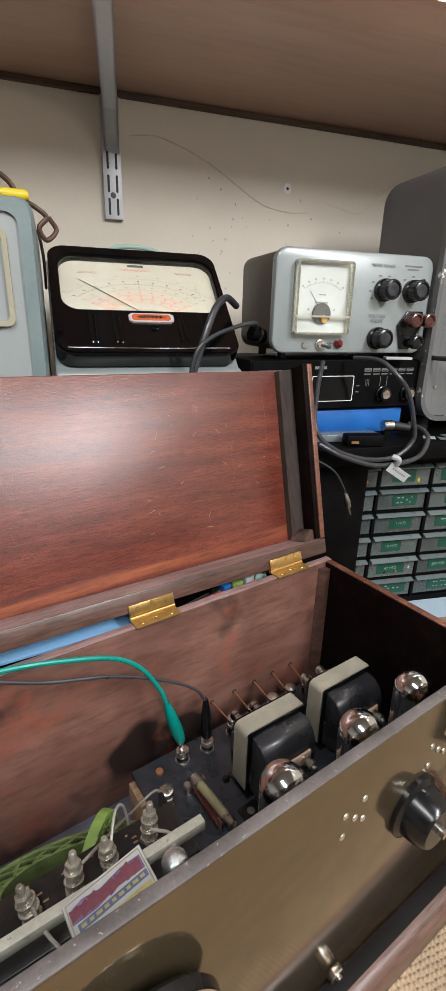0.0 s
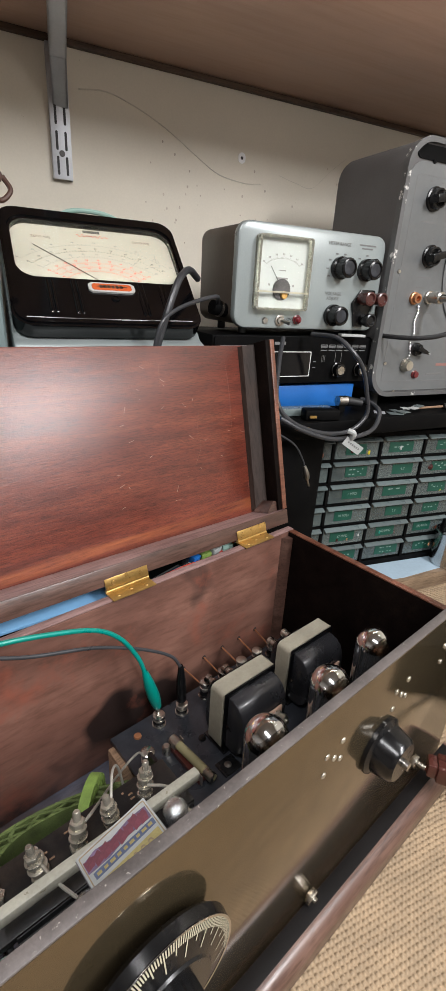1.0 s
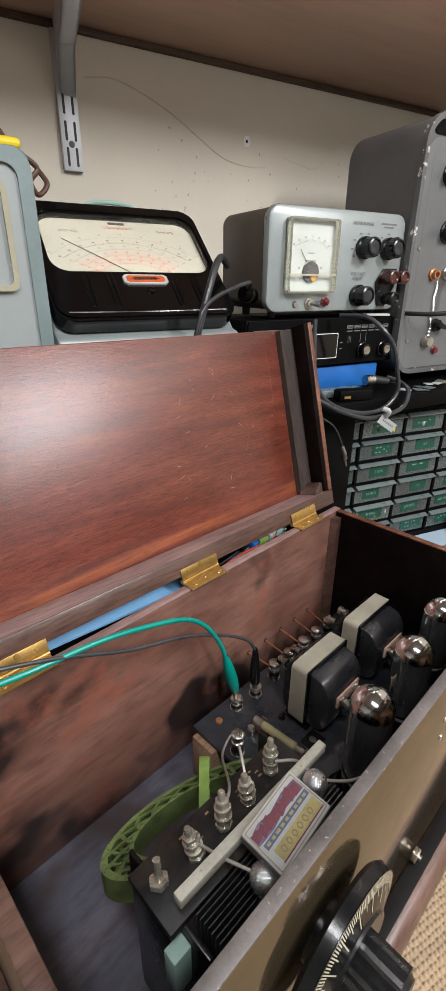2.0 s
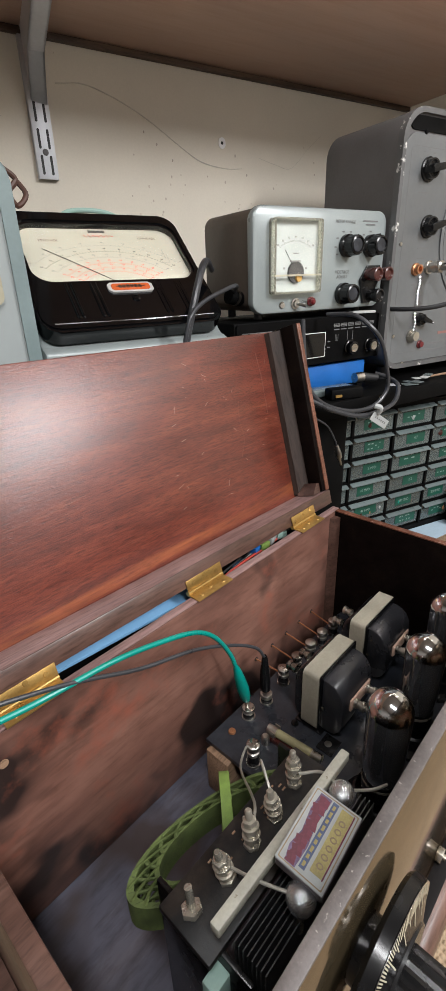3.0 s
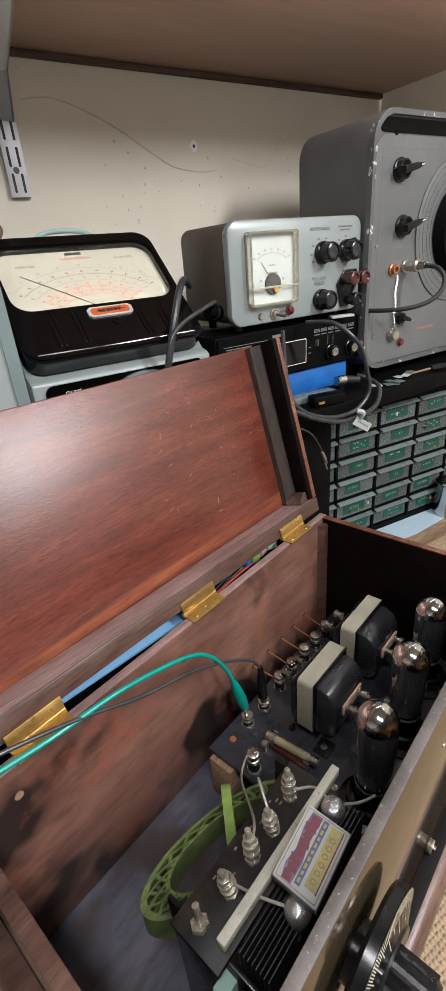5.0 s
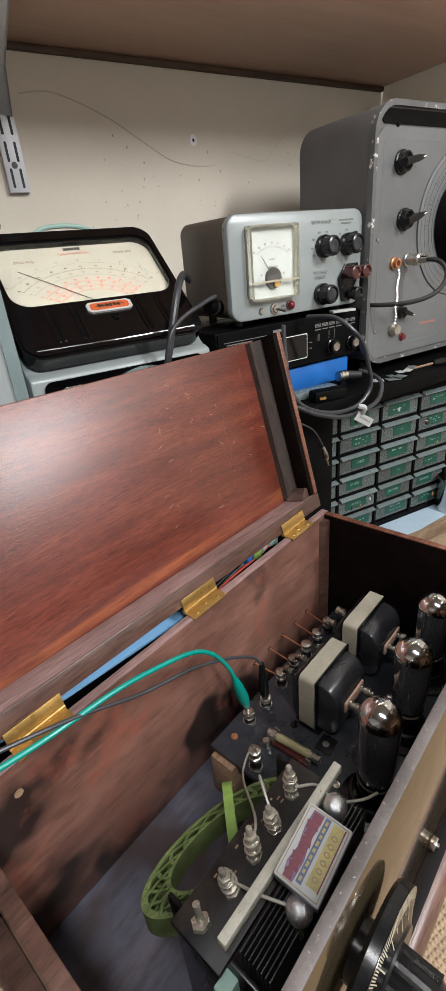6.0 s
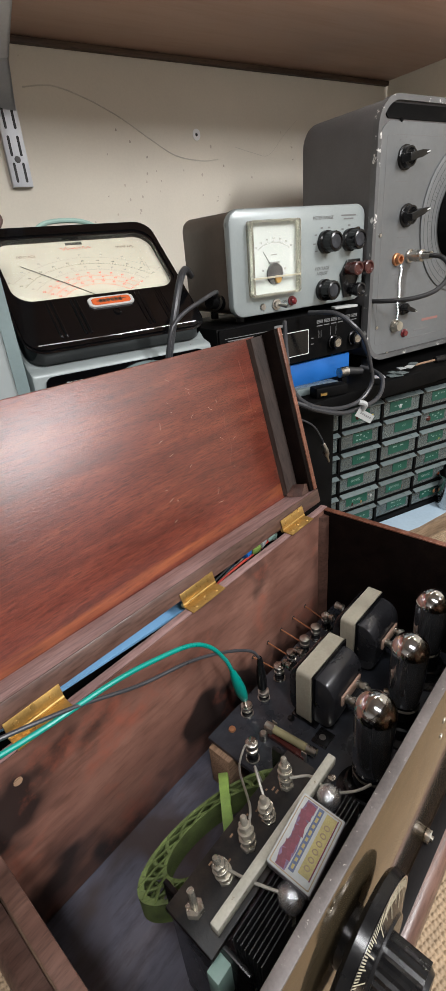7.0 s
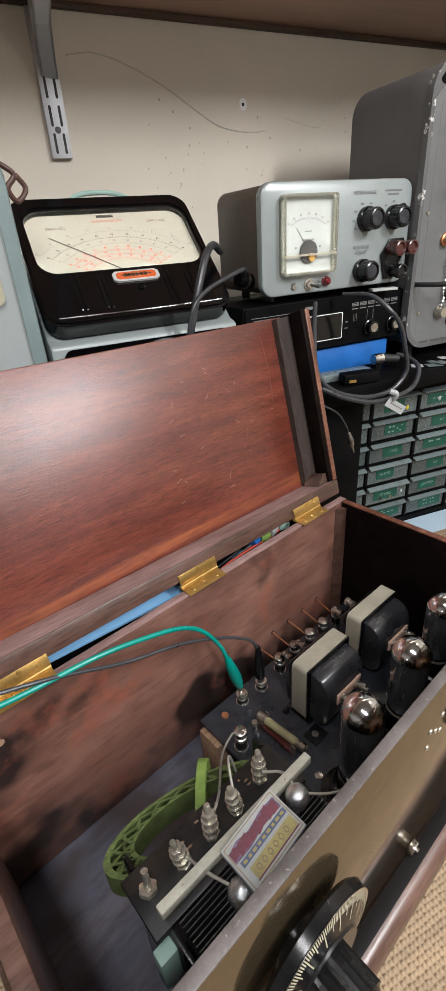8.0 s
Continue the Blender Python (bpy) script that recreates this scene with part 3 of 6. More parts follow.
# ---- drawer cabinet ----
DCAB = pose(0, 0, 0, 0, 0, -22)
cab = thing("drawer_cabinet", DCAB @ pose(0.34, 0.192, -0.2115), "dark small-parts cabinet with clear drawers full of capacitors", "drawer cabinet")
for args in ((0, 0.055, 0.006, 0.545, 0.13, 0.012), (0, 0.055, 0.298, 0.545, 0.13, 0.008), (0, 0.117, 0.152, 0.545, 0.006, 0.284)):
    part("shell_panel", block(*args), BLACK_MATTE, cab)
for i in range(6):
    part("divider", block(-0.2705 + 0.0055 / 2 + i * 0.1068, 0.053, 0.152, 0.0055, 0.126, 0.284), BLACK_MATTE, cab)
for r in range(1, 6):
    part("shelf_rail", block(0, 0.05, 0.0125 + r * 0.0472, 0.534, 0.12, 0.003), BLACK_MATTE, cab)


def drawer_tray(w, h):
    return merged([block(0, 0.0, h / 2, w, 0.003, h, 0.0008, 1), block(0, 0.05, 0.0015, w, 0.098, 0.002),
                   block(-w / 2 + 0.001, 0.05, h * 0.4, 0.002, 0.098, h * 0.75), block(w / 2 - 0.001, 0.05, h * 0.4, 0.002, 0.098, h * 0.75)])


DW, DH = 0.098, 0.041
words = {(1, 1): "47 MFD", (2, 1): "100 MFD", (3, 1): "220 MFD", (1, 2): "10 MFD", (1, 3): "1 MFD", (2, 2): "2.2", (2, 4): "4.7"}
bits = [COPPER, ORANGE, YELLOW, CARD_WHITE, MAROON, TEAL]
for i in range(5):
    for r in range(6):
        d = part("drawer", drawer_tray(DW, DH), DRAWER_PLASTIC, cab, m=pose(-0.2136 + i * 0.1068, -0.004 + random.uniform(-0.003, 0.001), 0.0150 + r * 0.0472))
        lip = prism([(0, 0), (-0.010, -0.004), (-0.010, -0.006), (0, -0.0025)], DW, yz)
        part("lip", lip, DRAWER_LIP, d, m=pose(-DW / 2, -0.001, DH))
        lw = random.choice((0.042, 0.05, 0.058, 0.046))
        lx = random.uniform(-0.012, 0.012)
        part("label", block(0, 0, 0.0003, lw, 0.021, 0.0006), LABEL_GREEN, d, "dark green tape label", m=pose(lx, -0.0016, 0.0185) @ FRONT)
        if (i, r) in words:
            lettering("print", words[(i, r)], 0.008, LABEL_PRINT, d, pose(lx, -0.0024, 0.0185) @ FRONT)
        else:
            part("print", bars([(dx + random.uniform(-0.002, 0.002), dy, random.uniform(0.002, 0.006), random.uniform(0.0018, 0.0028)) for dx in (-0.013, -0.006, 0.004, 0.012) for dy in random.choice(((0.0,), (0.005, -0.005), (0.004,)))], 0.0002), LABEL_PRINT, d, m=pose(lx, -0.0023, 0.0185) @ FRONT)
        for q in range(random.choice((2, 3, 4))):
            part("capacitor", lathe([(0, 0), (0.006, 0), (0.0066, 0.002), (0.0066, 0.018), (0.005, 0.020), (0, 0.020)], 12, pose(random.uniform(-0.036, 0.024), random.uniform(0.010, 0.016), 0.010 + 0.006 * (q % 2), 0, 90, random.uniform(-40, 40))), random.choice(bits), d)


# ---- volt-ohm meter ----
vt = thing("vacuum_tube_voltmeter", BENCH @ pose(-0.202, 0.30, 0.1355), "black and grey valve voltmeter with sloping cream dial", "voltmeter")
S = math.atan(0.9)
SLOPE = pose(0, -0.086, 0.122, 90 - math.degrees(math.pi / 2 - S), 0, 0)  # panel plane: local x right, y up the slope, z out
case_side = [(-0.112, 0.0), (0.112, 0.0), (0.112, 0.238), (0.082, 0.270), (-0.092, 0.1145), (-0.101, 0.1125), (-0.112, 0.1085)]
part("case", prism(case_side, 0.276, yz, 0.004), GREY_PAINT, vt, "silver grey painted steel case", m=pose(-0.138, 0, 0))
part("lower_panel", prism(rounded(0.245, 0.085, 0.012), 0.003, FRONT), BLACK_GLOSS, vt, m=pose(0, -0.1125, 0.0620))
lettering("print", "OHMS", 0.0085, INK_WHITE, vt, pose(-0.085, -0.1160, 0.091) @ FRONT)
part("knob_plate", prism([(0.048 * math.cos(radians(a)), 0.024 * math.sin(radians(a))) for a in range(0, 181, 12)], 0.004, FRONT), BLUE_GREY, vt, m=pose(0.02, -0.1156, 0.078))
bz = part("bezel", frame_ring([(x * 1.0, y) for x, y in rounded(0.270, 0.232, 0.026, 8)], rounded(0.244, 0.118, 0.026, 8, 0.001, 0.033), 0.022), BLACK_GLOSS, vt, "glossy black moulded bezel", m=SLOPE @ pose(0, 0.104, 0.004))
part("lip", frame_ring(rounded(0.264, 0.222, 0.024, 8), rounded(0.251, 0.128, 0.028, 8, 0.001, 0.033), 0.004), BLACK_GLOSS, bz, m=pose(0, 0, 0.020))
for rx in (-0.080, -0.046, 0.050, 0.084):
    for dx in (-0.0035, 0.0035):
        part("rib", sweep([(rx + dx, -0.032, 0.0225), (rx + dx, -0.06, 0.0238), (rx + dx, -0.088, 0.0240), (rx + dx, -0.0945, 0.0225)], 0.0024, 10, 5), BLACK_GLOSS, bz)
part("chrome_line", sweep([(-0.118, -0.103, 0.0235), (0.0, -0.1045, 0.0237), (0.118, -0.103, 0.0235)], 0.0013, 8, 6), TIN, bz, "bright worn edge")
badge = part("badge", prism([(-0.034, -0.005), (-0.029, -0.009), (0.029, -0.009), (0.034, -0.005), (0.034, 0.005), (0.029, 0.009), (-0.029, 0.009), (-0.034, 0.005)], 0.003), BADGE_RIM, bz, "orange and chrome maker's badge", m=pose(0.006, -0.045, 0.0238))
part("enamel", prism([(-0.029, -0.0034), (-0.0255, -0.0060), (0.0255, -0.0060), (0.029, -0.0034), (0.029, 0.0034), (0.0255, 0.0060), (-0.0255, 0.0060), (-0.029, 0.0034)], 0.0008), ORANGE, badge, m=pose(0, 0, 0.003))
part("emblem", bars([(x, 0.0, 0.0042, 0.006) for x in (-0.016, -0.0105, -0.0045, 0.0015, 0.0075, 0.0135)] + [(0, 0.0, 0.044, 0.0014)], 0.0006), TIN, badge, m=pose(0, 0, 0.0038))
part("zero_screw", lathe([(0.0062, 0), (0.0055, 0.002), (0.004, 0.0025), (0.0035, 0.0012), (0, 0.0012)], 20), BLACK_GLOSS, bz, m=pose(0.008, -0.064, 0.0238))
for px in (-0.06, 0.06):
    part("hanger_lug", block(px, 0.108, 0.008, 0.026, 0.008, 0.012, 0.002), BLACK_GLOSS, bz)
dial = part("dial", prism(rounded(0.247, 0.122, 0.02), 0.001), DIAL_PAPER, vt, "cream printed dial card", m=SLOPE @ pose(0, 0.137, 0.016))


def arcs(r, a0, a1, n, cy, tick, w=0.0004, every=5):
    """A scale: an arc with ticks, flat in xy."""
    out = []
    seg = 36
    bm = bmesh.new()
    for k in range(seg):
        q = []
        for a, rr in ((k, r), (k + 1, r), (k + 1, r + w), (k, r + w)):
            t = radians(a0 + (a1 - a0) * a / seg)
            q.append(bm.verts.new((rr * math.sin(t), cy + rr * 0.72 * math.cos(t), 0)))
        bm.faces.new(q)
    for k in range(n + 1):
        t = radians(a0 + (a1 - a0) * k / n)
        h = tick * (1.7 if k % every == 0 else 1.0)
        s, c = math.sin(t), math.cos(t)
        p = Vector((r * s, cy + r * 0.72 * c, 0))
        d = Vector((s, 0.72 * c, 0)).normalized()
        o = Vector((d.y, -d.x, 0)) * 0.00028
        bm.faces.new([bm.verts.new(v) for v in (p - o, p + o, p + o + d * h, p - o + d * h)])
        if k % every == 0:
            cpt = p + d * (h + 0.0028)
            for dx in (-0.0011, 0.0011):
                bm.faces.new([bm.verts.new(cpt + Vector((dx + ex * 0.0007, ey * 0.0013, 0))) for ex, ey in ((-1, -1), (1, -1), (1, 1), (-1, 1))])
    return bm


for r, mt, n in ((0.140, INK_GREY, 40), (0.122, INK, 50), (0.105, INK_GREY, 50), (0.088, INK_RED, 50), (0.076, INK_RED, 40), (0.064, INK_RED, 40)):
    part("scale", arcs(r, -52, 52, n, -0.078, 0.0022), mt, dial, m=pose(0, 0, 0.0012))
lettering("print", "ZERO ADJ.", 0.0062, INK_BROWN, dial, pose(-0.078, 0.033, 0.0013))
lettering("print", "OHMS ADJ.", 0.0062, INK_BROWN, dial, pose(0.078, 0.039, 0.0013))
part("maker_plate", bars([(0.0, 0.0, 0.026, 0.005)], 0.0004), INK, dial, m=pose(0.0, 0.053, 0.0011))
part("script_mark", merged([sweep([(-0.024 + k * 0.0023, 0.043 + 0.0022 * math.sin(k * 2.1) + 0.002 * (k % 4 == 0), 0.0013) for k in range(22)], 0.00035, 5, 3)]), INK_RED, dial, "red flourish mark")
part("tick_box", bars([(0.098, -0.006, 0.0005, 0.018), (0.090, -0.0145, 0.017, 0.0005), (0.094, 0.004, 0.0005, 0.02)], 0.0002), INK_GREY, dial, m=pose(0, 0, 0.0012))
part("needle", sweep([(0.0, -0.058, 0.003), (-0.045, -0.022, 0.003), (-0.092, 0.014, 0.003)], 0.0005, 5, 2), INK, dial)
part("dial_glass", prism(rounded(0.246, 0.120, 0.02), 0.0015), CLEAR, vt, "clear dial window", m=SLOPE @ pose(0, 0.137, 0.0225)).visible_shadow = False
part("carry_handle", sweep([(-0.048, 0.09, 0.255), (-0.042, 0.092, 0.282), (-0.018, 0.094, 0.2955), (0.032, 0.094, 0.2955), (0.062, 0.092, 0.282), (0.068, 0.09, 0.255)], 0.0036, 8, 5), TEAL_PALE, vt, "bent metal carrying handle")
for fx in (-0.11, 0.11):
    for fy in (-0.09, 0.09):
        part("foot", block(fx, fy, 0.0, 0.016, 0.016, 0.002), RUBBER, vt)


# ---- blue-grey instrument at the end of the stand ----
lc = thing("instrument_case", BENCH @ pose(-0.43, 0.27, 0.1355), "blue-grey painted instrument case with cream front plate", "instrument")
part("body", block(0, 0.0, 0.158, 0.165, 0.22, 0.316, 0.018, 4), BLUE_GREY, lc)
part("bezel", frame_ring(rounded(0.158, 0.306, 0.022), rounded(0.128, 0.276, 0.014), 0.010, FRONT), BLUE_GREY, lc, m=pose(0, -0.106, 0.158))
part("front_plate", prism(rounded(0.128, 0.276, 0.012), 0.003, FRONT), WHITE_FACE, lc, "cream painted front plate", m=pose(0, -0.109, 0.158))
part("window", frame_ring(rounded(0.10, 0.11, 0.01), rounded(0.088, 0.098, 0.008), 0.006, FRONT), CREAM_PLASTIC, lc, m=pose(0.0, -0.112, 0.225))
clip = thing("test_clip", BENCH @ pose(-0.368, 0.20, 0.4515, 0, 0, 8), "yellow vinyl-sleeved test clip lying on the case", "test clip")
part("sleeve", lathe([(0.0, -0.016), (0.005, -0.016), (0.0062, -0.010), (0.0062, 0.012), (0.0045, 0.016), (0, 0.016)], 14, pose(0, 0, 0.0065, 0, 90, 0)), YELLOW, clip)
part("jaw", rod((-0.016, 0, 0.0065), (-0.036, 0, 0.008), 0.0028, 8, 0.0016), NICKEL, clip)
solo("brown_lead", merged([sweep([(-0.42, 0.20, 0.470), (-0.395, 0.205, 0.483), (-0.375, 0.205, 0.474), (-0.362, 0.207, 0.456), (-0.345, 0.214, 0.448), (-0.333, 0.216, 0.438), (-0.343, 0.214, 0.425), (-0.335, 0.218, 0.412), (-0.322, 0.225, 0.425), (-0.330, 0.23, 0.440)], 0.0032, 8, 6),
                           sweep([(-0.345, 0.235, 0.425), (-0.343, 0.27, 0.410), (-0.342, 0.31, 0.395), (-0.343, 0.36, 0.36)], 0.0022, 8, 6)]), BROWN_CABLE, BENCH, "brown twin lead looped beside the instrument case", "cable")


# ---- power supply ----
def knob(parent, m, r=0.014, h=0.018, pointer=True, mat=None, name="knob", bar=False):
    """A control knob on a skirt, with a raised pointer bar or a pointed skirt; its axis is local z."""
    top = h * (0.5 if bar else 1.0)
    k = part(name, lathe([(0, 0), (r * 1.05, 0), (r * 1.05, top * 0.25), (r * 0.9, top * 0.32), (r * 0.86, top), (r * 0.7, top * 1.04), (r * 0.6, top * 0.95), (0, top * 0.95)], 28), mat or BAKELITE, parent, m=m)
    if bar:
        part("pointer", prism([(-r * 0.34, -r * 1.0), (r * 0.34, -r * 1.0), (r * 0.30, r * 0.8), (r * 0.12, r * 1.75), (-r * 0.12, r * 1.75), (-r * 0.30, r * 0.8)], h * 0.72, None, r * 0.07), mat or BAKELITE, k, m=pose(0, 0, h * 0.3))
        part("mark", bars([(0, r * 1.5, r * 0.10, r * 0.45)], 0.0004), INK_WHITE, k, m=pose(0, 0, h * 1.02))
    else:
        if pointer:
            part("pointer", prism([(-r * 0.9, -r * 0.5), (r * 0.9, -r * 0.5), (r * 0.75, r * 0.6), (r * 0.16, r * 1.62), (-r * 0.16, r * 1.62), (-r * 0.75, r * 0.6)], h * 0.2, None, r * 0.05), mat or BAKELITE, k, m=pose(0, 0, h * 0.02))
        part("flutes", prism([(r * (0.93 if q % 2 else 0.87) * math.cos(math.pi * q / 18), r * (0.93 if q % 2 else 0.87) * math.sin(math.pi * q / 18)) for q in range(36)], h * 0.64, pose(0, 0, h * 0.31)), mat or BAKELITE, k)
        part("face", lathe([(r * 0.60, 0), (r * 0.60, 0.0006), (r * 0.42, 0.0012), (r * 0.12, 0.0006), (0, 0.0004)], 24), BAKE_DUSTY, k, m=pose(0, 0, h * 0.952))
    return k


ps = thing("bench_power_supply", BENCH @ pose(0.121, 0.245, 0.2655), "silver grey bench power supply with a square meter", "power supply")
PW, PH = 0.282, 0.157
part("cover", prism(rounded(PW - 0.008, PH - 0.012, 0.019, 8), 0.136, FRONT, 0.003), PS_SIDE, ps, "brown-grey painted cover", m=pose(0, 0.090, PH / 2 + 0.0045))
part("front", prism(rounded(PW, PH - 0.007, 0.02, 8), 0.016, FRONT, 0.004), GREY_PAINT, ps, m=pose(0, -0.044, PH / 2 + 0.0035))
F = -0.0605
mt = part("meter", frame_ring(rounded(0.095, 0.105, 0.005), rounded(0.0885, 0.0985, 0.003), 0.014, FRONT), METER_PLASTIC, ps, "yellowed clear plastic meter frame", m=pose(-0.0635, F, 0.088))
part("face", prism(rounded(0.090, 0.100, 0.004), 0.002, FRONT), WHITE_FACE, mt, m=pose(0, -0.002, 0))
part("scale", arcs(0.041, -46, 46, 30, -0.008, 0.002), INK_GREY, mt, m=pose(0, -0.0044, 0) @ FRONT)
part("print", bars([(0, -0.006, 0.022, 0.0022), (-0.022, -0.016, 0.003, 0.003), (0.022, -0.016, 0.003, 0.003), (0, 0.005, 0.012, 0.0016)], 0.0003), INK_GREY, mt, m=pose(0, -0.0042, 0) @ FRONT)
part("needle", rod((0.0, -0.006, -0.02), (-0.022, -0.006, 0.010), 0.0004, 6), INK, mt)
part("movement", prism([(0.0155 * math.cos(radians(a)), 0.0155 * math.sin(radians(a))) for a in range(0, 360, 20)], 0.003, FRONT), PLATE_METAL, mt, m=pose(0.0, -0.0045, -0.022))
part("movement_screw", lathe([(0.006, 0), (0.0055, 0.003), (0, 0.0035)], 16, FRONT), BRASS, mt, m=pose(0.004, -0.0076, -0.030))
part("bar", block(0, -0.0130, -0.026, 0.092, 0.003, 0.0025), CREAM_PLASTIC, mt)
part("cover_glass", prism(rounded(0.0895, 0.0995, 0.003), 0.0015, FRONT), CLEAR, mt, m=pose(0, -0.0115, 0)).visible_shadow = False
part("screw", lathe([(0.0055, 0), (0.0045, 0.002), (0, 0.0023)], 16, FRONT), NICKEL, ps, m=pose(-0.085, F, 0.019))
tg = part("toggle_switch", lathe([(0.0085, 0), (0.0085, 0.002), (0.006, 0.0025), (0.0055, 0.006), (0, 0.006)], 16, FRONT), NICKEL, ps, m=pose(-0.058, F, 0.020))
part("lever", rod((0, -0.005, 0), (0.008, -0.019, -0.003), 0.002, 10, 0.0032), TIN, tg)
lettering("print", "ON", 0.006, INK, ps, pose(-0.040, F - 0.0003, 0.022) @ FRONT)
part("pilot_lamp", lathe([(0.0075, 0), (0.0075, 0.0025), (0.006, 0.003), (0.0055, 0.008), (0.003, 0.0105), (0, 0.011)], 18, FRONT), RED_LENS, ps, "red pilot lamp lens", m=pose(-0.026, F, 0.022))
for kx, kz, rot in ((0.048, 0.104, -60), (0.102, 0.104, -50), (0.045, 0.031, 90)):
    knob(ps, pose(kx, F, kz) @ FRONT @ pose(0, 0, 0, 0, 0, rot), 0.0165, 0.027, kz > 0.05)
lettering("print", "METER RANGE", 0.0068, INK_GREY, ps, pose(0.043, F - 0.0003, 0.139) @ FRONT)
part("print", bars([(0.100, 0.141, 0.034, 0.002), (0.100, 0.136, 0.022, 0.002)] + [(0.048 + 0.024 * math.cos(radians(a)), 0.104 + 0.022 * math.sin(radians(a)), 0.005, 0.0022) for a in (30, 70, 110, 150, 185, 215)] + [(0.102 + 0.024 * math.cos(radians(a)), 0.104 + 0.022 * math.sin(radians(a)), 0.005, 0.0022) for a in (50, 90, 130)], 0.0002), INK_GREY, ps, m=pose(0, F, 0) @ FRONT)
lettering("print", "VOLTAGE\nADJUST", 0.0074, INK_GREY, ps, pose(0.042, F - 0.0003, 0.061) @ FRONT)
posts = part("post_plate", prism([(0.0, 0.034), (0.03, 0.034), (0.034, 0.02), (0.012, -0.026), (-0.006, -0.026), (-0.016, 0.012)], 0.004, FRONT, 0.001), BAKELITE, ps, m=pose(0.098, F, 0.040))
for bx_, bz_, mm in ((0.002, 0.020, MAROON), (0.028, 0.020, MAROON), (0.010, -0.014, BAKELITE)):
    bp = part("binding_post", lathe([(0.0095, 0), (0.0095, 0.012), (0.011, 0.014), (0.011, 0.024), (0.0085, 0.025), (0.006, 0.022), (0, 0.022)], 20, FRONT), mm, posts, m=pose(bx_, -0.004, bz_))
for fx in (-0.11, 0.11):
    for fy in (-0.03, 0.05):
        part("foot", lathe([(0.007, 0), (0.007, 0.0125), (0, 0.0125)], 12), RUBBER, ps, m=pose(fx, fy, -0.002))
part("side_socket", rod((-PW / 2 + 0.003, -0.02, 0.03), (-PW / 2 - 0.022, -0.024, 0.035), 0.011, 14), BLACK_MATTE, ps)
part("ring", rod((-PW / 2 - 0.006, -0.021, 0.032), (-PW / 2 - 0.010, -0.022, 0.033), 0.0125, 14), NICKEL, ps)

# ---- frequency counter and the things under and before it ----
fc = thing("frequency_counter", BENCH @ pose(0.115, 0.27, 0.1795), "black electronic counter with a blank display window", "counter")
part("case", block(0, 0.0, 0.042, 0.335, 0.16, 0.080, 0.003), BLACK_MATTE, fc)
part("front", prism(rounded(0.330, 0.076, 0.004), 0.004, FRONT), BLACK_MATTE, fc, m=pose(0, -0.080, 0.042))
part("display", prism(rounded(0.075, 0.038, 0.002), 0.0015, FRONT), BLACK_GLOSS, fc, m=pose(-0.02, -0.0842, 0.036))
part("display_outline", frame_ring(rounded(0.079, 0.042, 0.002), rounded(0.0765, 0.0395, 0.002), 0.0004, FRONT), INK_WHITE, fc, m=pose(-0.02, -0.0842, 0.036))
part("print", bars([(-0.11, 0.066, 0.09, 0.0010), (-0.045, 0.070, 0.022, 0.0045), (-0.125, 0.062, 0.05, 0.0016)] + [(0.045 + k * 0.017, 0.066, 0.013, 0.0016) for k in range(6)] + [(0.045 + k * 0.017, 0.059, 0.013, 0.0016) for k in range(6)] + [(0.043 + k * 0.003, 0.045, 0.0006, 0.012) for k in range(3)] + [(0.028, 0.03, 0.006, 0.0015), (0.028, 0.04, 0.006, 0.0015), (0.072, 0.047, 0.0008, 0.016), (0.085, 0.047, 0.0008, 0.016)], 0.0002), INK_GREY, fc, m=pose(0, -0.0842, 0) @ FRONT)
for k in range(6):
    part("button", frame_ring(rounded(0.014, 0.0055, 0.001, 3), rounded(0.012, 0.0035, 0.0008, 3), 0.0005, FRONT), INK_GREY, fc, m=pose(0.045 + k * 0.017, -0.0843, 0.066))
for kx, kr in ((0.078, 0.012), (0.128, 0.012)):
    k = knob(fc, pose(kx, -0.084, 0.026) @ FRONT, kr, 0.014, False)
    part("cap", lathe([(0, 0), (kr * 0.62, 0), (kr * 0.62, 0.0012), (0, 0.0014)], 18), NICKEL, k, m=pose(0, 0, 0.0135))
for fx in (-0.14, 0.14):
    for fy in (-0.05, 0.06):
        part("foot", block(fx, fy, 0.001, 0.014, 0.014, 0.004), RUBBER, fc)
solo("blue_tray", block(0, 0, 0.021, 0.30, 0.17, 0.042, 0.003), BLUE, BENCH @ pose(0.098, 0.280, 0.1355), "bright blue plastic case lying under the counter", "case")
solo("plastic_case", block(0, 0, 0.006, 0.13, 0.028, 0.012, 0.0015), DRAWER_LIP, BENCH @ pose(0.10, 0.155, 0.1355, 0, 0, -6), "pale translucent plastic case on the stand", "case")
bc = thing("black_connector_box", BENCH @ pose(0.118, 0.116, 0.1355, 0, 0, -12), "small black plastic connector housing with gold contacts", "connector")
part("housing", block(0, 0, 0.009, 0.062, 0.024, 0.018, 0.003), BLACK_MATTE, bc)
part("contact", block(-0.018, -0.0125, 0.007, 0.012, 0.004, 0.004), BRASS, bc)
pl_ = thing("coax_plug", BENCH @ pose(0.196, 0.155, 0.1555, 0, 0, -4), "black cable plug with a nickel collar", "plug")
part("collar", rod((-0.014, 0, 0), (0.004, 0, 0), 0.009, 16), NICKEL, pl_)
part("body", rod((0.004, 0, 0), (0.034, -0.006, -0.004), 0.0085, 16, 0.0065), RUBBER, pl_)
part("prop", block(-0.006, 0, -0.0145, 0.012, 0.012, 0.011), BLACK_MATTE, pl_)
random.seed(11)
